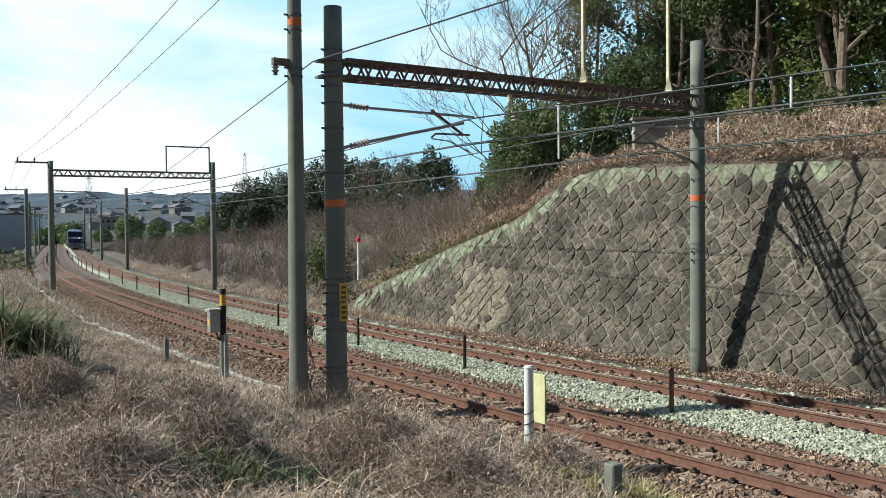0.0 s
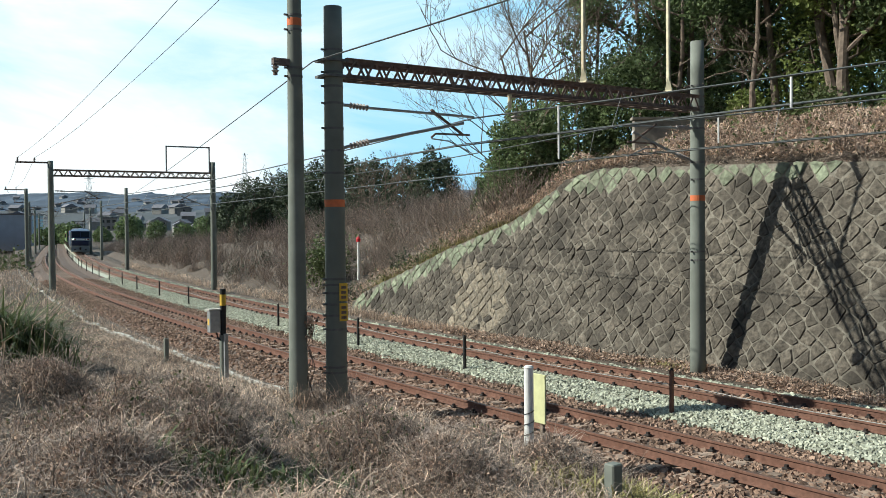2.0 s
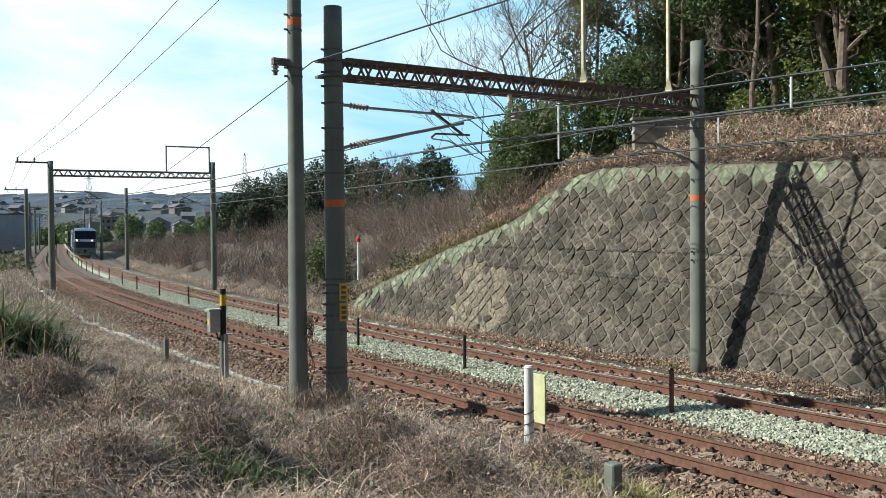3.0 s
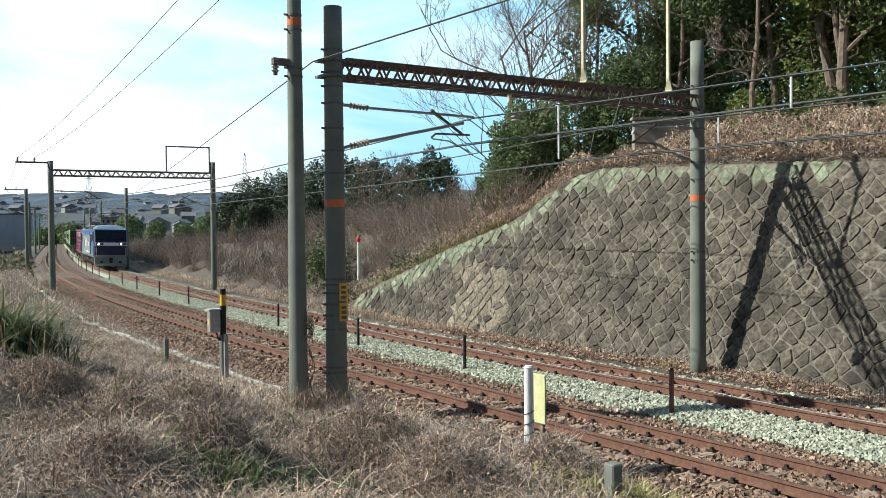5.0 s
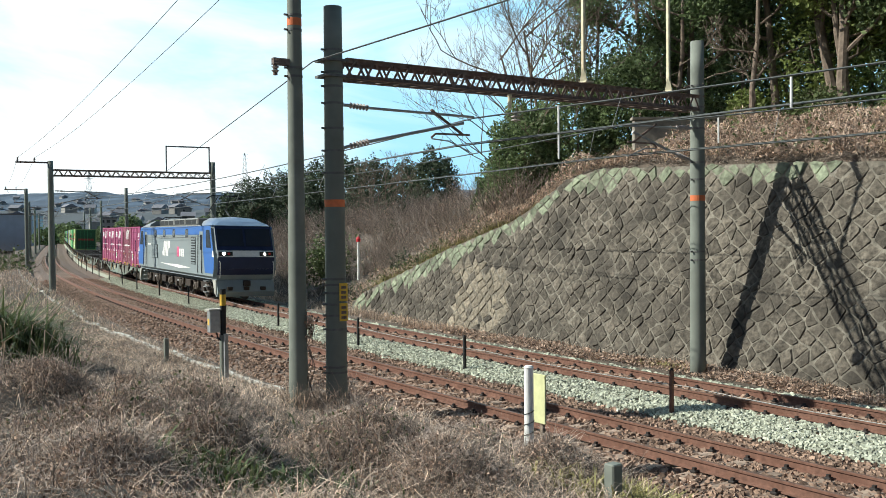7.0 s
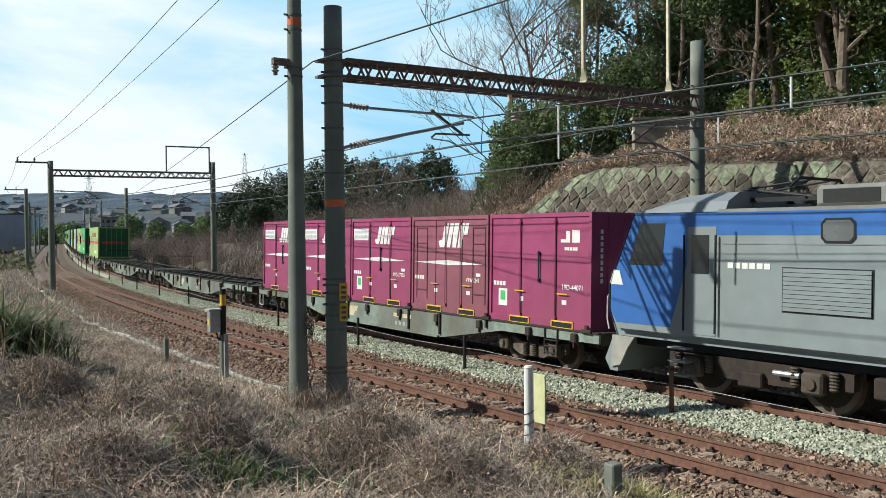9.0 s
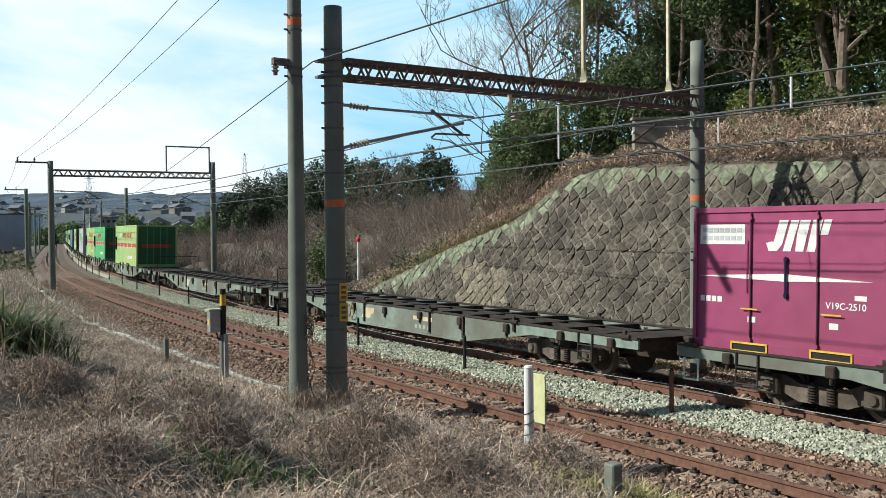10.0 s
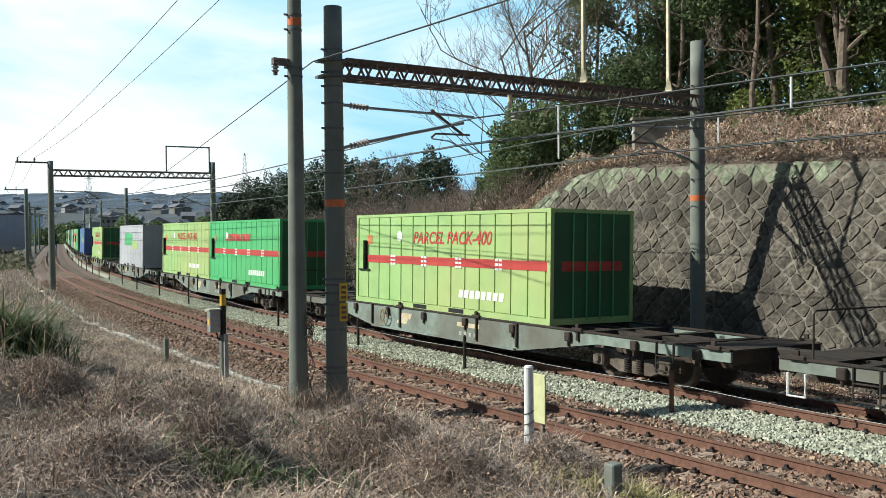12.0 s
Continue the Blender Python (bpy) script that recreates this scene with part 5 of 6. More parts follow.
def twigs(name, roots, length, r, material, rng, label="", category="", spread=0.7, parent=None, droop=0.0, segs=2):
    """Thin three-sided stems, bent where they have two pieces."""
    n = len(roots)
    d0 = unit(rng, n) * spread
    d0[:, 2] = np.abs(d0[:, 2]) + 0.5
    d0 /= np.linalg.norm(d0, axis=1, keepdims=True)
    d1 = d0 + 0.5 * unit(rng, n)
    d1[:, 2] -= droop
    L = length * (0.4 + rng.random((n, 1)))
    p = [roots, roots + d0 * L * 0.5, roots + d0 * L * 0.5 + d1 * L * 0.5]
    rows = []
    if segs == 1:
        p = [p[0], p[2]]
    for c, k in zip(p, (1.0, 0.7, 0.15) if segs == 2 else (1.0, 0.2)):
        for a in (0, 2.094, 4.189):
            rows.append(c + np.array([math.cos(a), math.sin(a), 0.3 * math.sin(a)]) * r * k)
    v = np.stack(rows, axis=1)
    fc = [(i * 3 + j, i * 3 + (j + 1) % 3, (i + 1) * 3 + (j + 1) % 3, (i + 1) * 3 + j) for i in range(segs) for j in range(3)]
    f = np.array(fc)[None] + (np.arange(n) * 3 * (segs + 1))[:, None, None]
    ob = raw(name, v.reshape(-1, 3), f.reshape(-1, 4), material, parent)
    return tagged(ob, label, category, kind="stuff") if label else ob


def spread_near(rng, n, s0, s1, o0, o1, power=1.6, patch=0.9):
    """Ground points, thicker towards small s; thinned by a patchy noise."""
    s = s0 + (s1 - s0) * rng.random(n) ** power
    o = o0 + (o1 - o0) * rng.random(n)
    p = at_many(s, o, np.zeros(n))
    f = np.array([noise.noise(Vector((x * 0.55, y * 0.55, 7.0))) + 0.5 * noise.noise(Vector((x * 1.6, y * 1.6, 2.0))) for x, y in p[:, :2]])
    keep = f * patch + 0.55 > rng.random(n)
    return s[keep], o[keep]


def foreground():
    rng = np.random.default_rng(11)
    s, o = spread_near(rng, 170000, -11, 34, 6.35, 16.5)
    blades("dead_grass", lay(s, o), 0.17, 0.0075, M["straw"], "matted dead straw grass on the bank", "grass", rng, 1.0, 1.5, None, 0.55)
    s, o = spread_near(rng, 150000, -11, 34, 6.3, 16.5, 1.6, -0.8)
    c = lay(s, o)
    c[:, 2] += 0.02 + 0.22 * rng.random(len(c)) ** 2
    leaves("leaf_litter", c, 0.021, M["litter"], rng, label="brown dead leaves and scraps on the bank", category="leaf litter", up=0.9)
    s, o = spread_near(rng, 32000, -11, 30, 6.5, 16.5, 1.6, -0.9)
    twigs("dead_stems", lay(s, o), 0.42, 0.0045, M["twig"], rng, "tangled dead bramble stems on the bank", "undergrowth", 1.6, None, 0.7)
    s, o = spread_near(rng, 30000, -11, 18, 6.6, 16)
    blades("pale_straw", lay(s, o), 0.42, 0.009, M["straw"], "long pale straw stalks lying over the bank", "grass", rng, 1.0, 1.4, None, 0.6)
    # dark bramble mounds and green weeds
    rng = np.random.default_rng(12)
    for k, (s0, o0, rad, hgt) in enumerate(((0.3, 11.6, 1.3, 0.6), (1.3, 10.5, 1.0, 0.55), (-1.6, 11.1, 0.8, 0.5), (-2.4, 12.4, 0.8, 0.4), (-1.0, 9.2, 1.1, 0.55), (-2.4, 8.9, 0.9, 0.5), (3.4, 11.6, 0.9, 0.45),
                                            (2.3, 9.0, 0.8, 0.45), (0.6, 8.0, 0.8, 0.5), (-0.9, 7.3, 0.8, 0.55), (-2.4, 7.2, 0.7, 0.5), (5.4, 9.8, 0.8, 0.3), (0.2, 6.9, 0.5, 0.45))):
        n = 3400
        d = rng.normal(size=(n, 2)) * rad * 0.45
        c = lay(s0 + d[:, 0], o0 + d[:, 1])
        fall = np.exp(-(d ** 2).sum(1) / (0.75 * rad) ** 2)
        c2 = c.copy()
        c2[:, 2] += hgt * fall * rng.random(n) ** 0.5
        b = thing("bramble_bush", "low tangled bramble with brown stems and some leaves", "bush", None, "brambles")
        twigs("stem_tangle", c2[:2200] - np.array([0, 0, 0.12]), 0.42, 0.0045, M["twig"], rng, "", "", 1.5, b, 0.8)
        leaves("dead_leaves", c2, 0.022, M["litter"], rng, b, 0.4)
        if k in (0, 1, 2, 4, 8, 9):
            leaves("green_leaves", c2[: 360] + rng.normal(size=(360, 3)) * 0.05, 0.032, M["weed"], rng, b, 0.5)
        q = c2[rng.permutation(n)[:500]]
        blades("dry_blade_tuft", q - np.array([0, 0, 0.1]), 0.30, 0.008, M["straw"], "", "", rng, 1.0, 1.3, b, 0.4)
    # tall straw that stands at the bank's edge in front of the near track
    for s0, o0, sp in ((0.0, 6.55, 0.9), (-1.6, 6.5, 0.7), (1.8, 6.7, 0.8)):
        d = rng.normal(size=(900, 2)) * np.array([sp, 0.2])
        r = lay(s0 + d[:, 0], o0 + d[:, 1])
        blades("tall_straw", r, 0.42, 0.008, M["straw"], "standing dead straw along the bank edge", "grass", rng, 0.75, 0.9)
        twigs("tall_stems", r[:350], 0.6, 0.004, M["twig"], rng, "standing dead weed stems along the bank edge", "undergrowth", 0.8, None, 0.4)
    for s0, o0, n, mt, L in ((-3.0, 7.0, 1000, "yellow_leaf", 0.27), (-3.8, 6.8, 700, "yellow_leaf", 0.27), (-2.3, 11.4, 330, "weed", 0.3), (-2.1, 10.5, 260, "weed", 0.28), (-1.3, 6.45, 420, "weed", 0.32), (0.9, 10.9, 160, "weed", 0.26), (0.2, 8.4, 160, "weed", 0.26), (2.2, 7.6, 160, "weed", 0.24)):
        d = rng.normal(size=(n, 2)) * 0.36
        blades("bamboo_grass" if mt == "yellow_leaf" else "weed_clump", lay(s0 + d[:, 0], o0 + d[:, 1]), L, 0.026, M[mt],
               "yellowed broad-leaved bamboo grass" if mt == "yellow_leaf" else "green weeds growing through dead grass", "weed", rng, 0.8, 0.8)
    # tall reed clump
    reed = thing("pampas_clump", "tall arching green and straw reed clump", "reed clump")
    n = 2400
    d = rng.normal(size=(n, 2)) * np.array([1.5, 0.55])
    r = lay(8.3 + d[:, 0] * 0.5, 11.75 + d[:, 1] * 0.8)
    blades("green_blade_tuft", r[:2100], 1.15, 0.032, M["weed"], "", "", rng, 0.75, 0.95, reed)
    blades("dry_blade_tuft", r[2100:], 1.15, 0.026, M["straw"], "", "", rng, 0.75, 0.95, reed)
    # cess and leaf bank at the wall's foot
    s = -8 + 26 * rng.random(14000)
    o = -2.35 - 0.95 * rng.random(14000)
    c = lay(s, o)
    c[:, 2] += 0.01 + 0.10 * rng.random(len(c)) * np.clip((-o - 2.3) / 1.0, 0, 1)
    leaves("leaf_bank", c, 0.055, M["litter"], rng, label="drift of dead leaves along the wall foot", category="leaf litter", up=1.0)
    s = 15 + 75 * rng.random(9000) ** 1.3
    blades("verge_grass", lay(s, -2.5 - 1.2 * rng.random(9000)), 0.30, 0.014, M["straw"], "dry grass verge below the brushwood", "grass", rng, 1.0, 0.7)
    s = -8 + 34 * rng.random(5000)
    blades("wall_foot_grass", lay(s, -2.7 - 0.6 * rng.random(5000)), 0.24, 0.008, M["straw"], "dry grass tufts at the wall foot", "grass", rng, 1.0, 0.7)
    d = rng.normal(size=(260, 2)) * np.array([0.5, 0.14])
    blades("green_tuft", lay(5.1 + d[:, 0], -2.75 + d[:, 1]), 0.14, 0.012, M["yellow_leaf"], "yellow-green tuft at the pole foot", "grass", rng, 0.9, 0.6)


def pole_vines():
    """Dead creeper round the feet of the two near poles."""
    rng = np.random.default_rng(44)
    for s0, o0, h, n in ((4.05, 6.75, 0.5, 420), (4.15, 7.35, 0.45, 260)):
        d = rng.normal(size=(n, 2)) * 0.3
        r = lay(s0 + d[:, 0], o0 + d[:, 1])
        r[:, 2] += h * rng.random(n) * 0.6
        t = thing("dead_creeper", "tangle of dead creeper at a pole foot", "creeper")
        twigs("stem_tangle", r, 0.55, 0.006, M["twig"], rng, "", "", 1.4, t, 0.5)
        blades("dry_blade_tuft", r, 0.5, 0.009, M["straw"], "", "", rng, 0.9, 1.0, t)
    t = thing("climbing_vine", "dead vine climbing up the tall pole", "creeper")
    rg = random.Random(8)
    for k in range(3):
        bm = bmesh.new()
        a = at(4.2, 7.5, 0.2)
        pts = [a + Vector((0.2 + 0.05 * math.sin(i * 1.3 + k) + 0.03 * k, -0.06 + 0.05 * math.cos(i * 1.7 + k), i * 0.12)) for i in range(11 - k * 2)]
        tube(bm, pts, 0.014, 5, 0.006)
        part("vine_stem", bm, M["bark"], t)
    top = np.array(at(4.2, 7.5, 1.45)) + np.array([0.22, -0.05, 0.0]) + rng.normal(size=(90, 3)) * np.array([0.06, 0.05, 0.14])
    leaves("dead_leaves", top, 0.05, M["litter"], rng, t, 0.3)


def hill_cover():
    rng = np.random.default_rng(21)
    # withered creeper and leaves over the slope above the wall
    n = 64000
    s = -9 + 36 * rng.random(n)
    t = walltop(s)
    o = wall_o(t) + 0.14 - 4.6 * rng.random(n) ** 1.1
    keep = ((s < 14.5) | (rng.random(n) < 0.3)) & ~((s > 8.2) & (s < 11.2) & (o < -5.7))
    s, o, t = s[keep], o[keep], t[keep]
    n = len(s)
    c = lay(s, np.minimum(o, wall_o(t) - 0.45))
    h = at_many(s, o, np.zeros(n))
    c[:, :2] = h[:, :2]
    lumps = np.array([0.5 + 0.5 * noise.noise(Vector((x * 0.9, y * 0.9, 3.0))) for x, y in c[:, :2]])
    c[:, 2] += 0.95 * lumps ** 1.5 * rng.random(n) ** 0.6 + 0.02
    leaves("withered_creeper", c, 0.047, M["litter"], rng, label="withered brown creeper hanging over the wall top", category="undergrowth", up=0.6)
    k = rng.permutation(n)[:16000]
    blades("withered_blades", c[k] - np.array([0, 0, 0.08]), 0.34, 0.013, M["straw"], "withered straw-coloured blades above the wall", "grass", rng, 1.0, 1.2, None, 0.3)
    k = rng.permutation(n)[:9000]
    twigs("creeper_stems", c[k] - np.array([0, 0, 0.3]), 0.55, 0.006, M["twig"], rng, "brown creeper stems above the wall", "undergrowth", 1.4, None, 0.8, 1)
    k = rng.permutation(n)[:1600]
    leaves("green_creeper", c[k] + np.array([0, 0, 0.08]), 0.07, M["weed"], rng, label="sparse green leaves among withered creeper", category="undergrowth", up=0.6)
    # bare brushwood on the bank beyond the wall
    # rounded bare bushes, each a spray of stems under a dome of fine twigs
    n = 800
    s = 14.5 + 190 * rng.random(n) ** 1.5
    o = -3.5 - 19 * rng.random(n) ** 1.35 - 0.012 * s
    o = np.where(s < 24.5, np.minimum(o, wall_o(np.maximum(walltop(np.minimum(s, 24)), 0)) - 1.2), o)
    base = lay(s, o)
    roots, shell, last, dense = [], [], [], []
    for c, ss, oo in zip(base, s, o):
        edge = min(1.0, 0.35 + (-3.4 - oo) * 0.3)
        rad, hgt = (0.5 + 1.1 * rng.random() ** 1.5) * (0.5 + 0.5 * edge), (0.7 + 1.9 * rng.random() ** 1.4) * edge * (0.75 if ss < 26 else 1.0)
        m = int(40 + 190 * rng.random() ** 2)
        d = unit(rng, m)
        d[:, 2] = np.abs(d[:, 2])
        p = c + d * np.array([rad, rad, hgt]) * (0.4 + 0.65 * rng.random((m, 1)))
        shell.append(p)
        roots.append(c + rng.normal(size=(40, 3)) * np.array([rad * 0.4, rad * 0.4, 0.0]) + np.array([0, 0, 0.35 * hgt]) * rng.random((40, 1)))
        kind = rng.random()
        if kind < 0.3:
            last.append(np.repeat(p[: m // 2], 3, axis=0))
        elif kind < 0.42:
            dense.append(np.repeat(p, 4, axis=0))
    roots, shell, last, dense = [np.concatenate(k) for k in (roots, shell, last, dense)]
    twigs("brushwood", roots, 1.5, 0.012, M["twig"], rng, "bare brown brushwood covering the bank", "undergrowth", 0.9)
    twigs("fine_brushwood", shell - np.array([0, 0, 0.15]), 0.55, 0.009, M["twig"], rng, "fine bare twigs of brown brushwood", "undergrowth", 1.5, segs=1, droop=0.3)
    leaves("brushwood_leaves", last + rng.normal(size=last.shape) * 0.16, 0.055, M["litter"], rng, label="last brown leaves on the brushwood", category="undergrowth")
    leaves("bank_evergreens", dense + rng.normal(size=dense.shape) * 0.14, 0.07, M["dark_leaf"], rng, label="dull evergreen bushes among the brushwood", category="undergrowth")
    ss = 12.5 + 11.5 * rng.random(7000)
    oo = wall_o(walltop(ss)) - 0.25 - 2.4 * rng.random(7000)
    blades("slope_grass", lay(ss, np.minimum(oo, wall_o(walltop(ss)) - 0.45)), 0.34, 0.014, M["yellow_leaf"], "yellow-green grass along the sloping wall top", "grass", rng, 1.0, 0.8)
    # green scrub at the wall's low end
    d = rng.normal(size=(2400, 2)) * np.array([2.2, 0.7])
    c = lay(21.5 + d[:, 0], -5.4 + d[:, 1])
    c[:, 2] += 0.5 * rng.random(len(c)) + 0.05
    leaves("green_scrub", c, 0.09, M["weed"], rng, label="low green scrub above the wall end", category="undergrowth", up=0.4)
    d = rng.normal(size=(2400, 3)) * np.array([0.6, 0.5, 0.6])
    c = lay(np.full(2400, 31.0), np.full(2400, -5.0)) + d
    c[:, 2] += 1.3
    leaves("green_shrub_leaves", c, 0.10, M["weed"], rng, label="small green shrub on the bank", category="shrub", up=0.4)


def limb(bm, a, d, length, r, depth, rng, ends, bend=0.25):
    pts, p, q = [Vector(a)], Vector(a), Vector(d).normalized()
    n = 4
    for i in range(n):
        q = (q + Vector((rng.uniform(-1, 1), rng.uniform(-1, 1), rng.uniform(-0.4, 0.8))) * bend * 0.6).normalized()
        p = p + q * length / n
        pts.append(p.copy())
    tube(bm, pts, r, 6 if depth > 1 else 3, r * 0.5)
    ends.append(p)
    if depth > 0:
        for i in range(rng.choice((2, 3))):
            k = pts[rng.choice((2, 3, 4))]
            v = (q + Vector((rng.uniform(-1, 1), rng.uniform(-1, 1), rng.uniform(-0.3, 0.7))) * 0.85).normalized()
            limb(bm, k, v, length * rng.uniform(0.55, 0.8), max(r * 0.58, 0.007), depth - 1, rng, ends, bend)


def tree(s, o, h, crown_w, seed, mt="green_leaf", n=4200, leaf=0.15, low=0.35, lean=(0, 0), trunk_r=0.14, label="tall evergreen tree with dark glossy leaves", group="hill trees", pos=None, depth=2, dense=False, gaps=-0.32):
    rng, nrg = random.Random(seed), np.random.default_rng(seed)
    base = Vector(lay(np.array([s]), np.array([o]))[0]) if pos is None else Vector(pos)
    base.z -= 0.15
    t = thing("tree", label, "tree", Matrix.Translation(base), group)
    bm, ends = bmesh.new(), []
    top = Vector((lean[0], lean[1], h * 0.82))
    pts = [top * f + Vector((rng.uniform(-0.12, 0.12), rng.uniform(-0.12, 0.12), 0)) * (f > 0) for f in (0, 0.2, 0.4, 0.6, 0.8, 1.0)]
    tube(bm, pts, trunk_r, 9, trunk_r * 0.35)
    part("trunk", bm, M["bark"], t)
    for i in range(9):
        bm = bmesh.new()
        f = low + (0.97 - low) * i / 8
        a = rng.uniform(0, 6.28)
        limb(bm, top * f, (math.cos(a), math.sin(a), rng.uniform(0.2, 0.9)), crown_w * rng.uniform(0.28, 0.5), trunk_r * 0.4, depth, rng, ends)
        part("limb", bm, M["bark"], t)
    if n and dense:
        d = unit(nrg, n)
        wob = np.array([1 + 0.30 * noise.noise(Vector((a * 2.2 + seed, b * 2.2, c * 2.2))) + 0.16 * noise.noise(Vector((a * 5 + seed, b * 5, c * 5))) for a, b, c in d])
        rad = (0.45 + 0.55 * nrg.random(n) ** 0.45) * wob
        gap = np.array([noise.noise(Vector((a * 3.4, b * 3.4 + seed, c * 3.4))) for a, b, c in d])
        c = d * rad[:, None] * np.array([crown_w * 0.5, crown_w * 0.5, h * (1 - low) * 0.54]) + np.array([lean[0] * 0.6, lean[1] * 0.6, h * (0.5 + low * 0.5)])
        leaves("crown", c[gap > gaps], leaf, M[mt], nrg, t, 0.5)
    elif n:
        e = np.array([tuple(k) for k in ends])
        m = nrg.integers(0, len(e), n)
        c = e[m] + nrg.normal(size=(n, 3)) * np.array([1, 1, 0.75]) * crown_w * 0.085
        leaves("crown", c, leaf, M[mt], nrg, t, 0.5)
    return t


def woods():
    rng = random.Random(5)
    # front row with visible trunks; the lime crowns paint in sunlit highlights
    for i, (s, o, h, w, r, ln) in enumerate(((10.2, -13.6, 10, 4.2, 0.17, (-0.8, 0)), (7.6, -13.4, 11, 4.4, 0.2, (-1.3, 0.3)), (6.3, -12.0, 11, 4.2, 0.2, (-0.3, 0)), (6.5, -12.6, 10, 3.6, 0.13, (-1.2, 0)),
                                             (12.0, -16.5, 11, 4.6, 0.16, (0.3, 0)), (13.5, -12.5, 10, 4.4, 0.15, (0.2, 0)), (15.5, -12.0, 9.5, 4.6, 0.15, (-0.2, 0)), (3.2, -12.5, 11, 4.4, 0.2, (0.3, 0)), (0.5, -11.5, 11, 4.5, 0.18, (0, 0)))):
        tree(s, o, h, w, 100 + i, "lime_leaf" if i in (1, 3, 7) else "green_leaf", n=12000, leaf=0.10, low=0.3, lean=ln, trunk_r=r)
    # denser trees behind, some with lime crowns that paint in lit foliage
    for i in range(18):
        s, o = -9 + 33 * (i / 17) + rng.uniform(-1, 1), -15.5 - 6 * rng.random() - (3 if i % 2 else 0)
        tree(s, o, rng.uniform(8, 12), 5.6, 200 + i, "lime_leaf" if i in (5, 9, 12) else "green_leaf", 4500 if 7 < s < 16 else 10500, 0.115, 0.0, depth=1, dense=True, label="evergreen tree in the dense hill wood", gaps=-0.02)
    for i in range(9):
        s, o = -5 + 21 * i / 8 + rng.uniform(-0.8, 0.8), -14.2 - 1.5 * rng.random()
        tree(s, o, rng.uniform(5.5, 8.5), 3.6, 260 + i, "lime_leaf" if i % 4 == 1 else "green_leaf", 8500, 0.10, 0.0, depth=1, dense=True, trunk_r=0.09, label="leafy evergreen tree at the wood's edge", gaps=-0.08)
    # low shrubs beside the clearing
    for i, (s, o, h, w) in enumerate(((16.0, -6.6, 3.9, 2.8), (17.5, -8.2, 4.5, 3.0), (14.6, -8.0, 4.8, 3.0), (13.2, -9.0, 4.2, 3.0), (18.5, -7.4, 3.0, 2.4))):
        tree(s, o, h, w, 300 + i, n=11000, leaf=0.085, low=0.0, trunk_r=0.07, depth=1, dense=True, label="dense dark evergreen shrub above the wall")
    for i in range(12):
        s, o = -6 + 20 * i / 11, -10.8 - 2.5 * rng.random()
        tree(s, o, 1.7, 1.6, 330 + i, "lime_leaf" if i % 3 == 0 else "weed", 2200, 0.08, 0.0, dense=True, trunk_r=0.03, label="low green undergrowth shrub below the trees", group="undergrowth shrubs", depth=1)
    # bare trees
    for i, (s, o, h, w, ln) in enumerate(((16.8, -8.2, 8.5, 7.5, (-0.8, 0)), (15.5, -9.0, 9.5, 7.0, (0.6, 0)), (18.6, -9.2, 8.5, 8.5, (-1.6, 0.5)), (12.4, -10.5, 10.5, 4.0, (0.7, 0)), (9.0, -10.8, 10.0, 3.5, (0.3, 0)))):
        tree(s, o, h, w, 400 + i, n=0, low=0.15, lean=ln, trunk_r=0.10, label="bare leafless tree with fine grey branches", group="bare trees", depth=5)
    for i, (s, o, h, w) in enumerate(((46, -15, 4.5, 3.5), (40, -12, 3.5, 3.0), (52, -17, 4.0, 3.0))):
        tree(s, o, h, w, 450 + i, n=0, low=0.15, trunk_r=0.06, label="small bare leafless tree in brushwood", group="bare trees", depth=4)
    # dark round evergreens on the far bank
    for i, (x, y, zb, h, w) in enumerate(((-21.5, 95, 1.0, 6.0, 4.5), (-19.4, 96, 1.0, 7.6, 5.0), (-16.6, 95, 1.2, 8.0, 5.2), (-14.2, 92, 1.5, 7.6, 5.0), (-11.8, 90, 2.0, 7.8, 5.2), (-9.0, 88, 2.4, 7.6, 5.0),
                                           (-6.4, 84, 2.6, 7.0, 4.6), (-3.6, 82, 2.8, 6.2, 4.4), (-0.6, 72, 3.2, 6.0, 4.0), (-19, 92, 1.0, 5.0, 4.0), (-12.5, 88, 1.5, 5.0, 4.5))):
        tree(0, 0, h, w, 500 + i, "dark_leaf", n=13000, leaf=0.125, low=0.0, dense=True, trunk_r=0.16, label="round dark evergreen tree on the far bank", group="far evergreens", pos=(x, y, zb), depth=1)


foreground()
pole_vines()
hill_cover()
woods()


# ---- small things along the line ----
def fence_posts():
    for i in range(26):
        s = 0.92 + 6.22 * i + (-0.1, 0.28, -0.3)[i % 3]
        p = thing("marker_post", "thin rusty steel post in the ballast between tracks", "post", frame_at(s, 1.68), "posts between tracks")
        bm = bmesh.new()
        box(bm, -0.03, 0.03, -0.03, 0.03, -0.4, 0.58)
        box(bm, -0.034, 0.034, -0.034, 0.034, 0.3, 0.33)
        part("shaft", bm, M["black"] if i else M["rail"], p)
        bm = bmesh.new()
        rod(bm, (0, 0, 0.56), (0, 0, 0.61), 0.036, 0.02, 8)
        part("cap", bm, M["black"], p)
    wire("guard_rope", [at(-12 + 6.22 * i, 1.68, 0.32) for i in range(10)], 0.006, M["wire_pale"], "thin guard rope strung between the posts", 0.06)


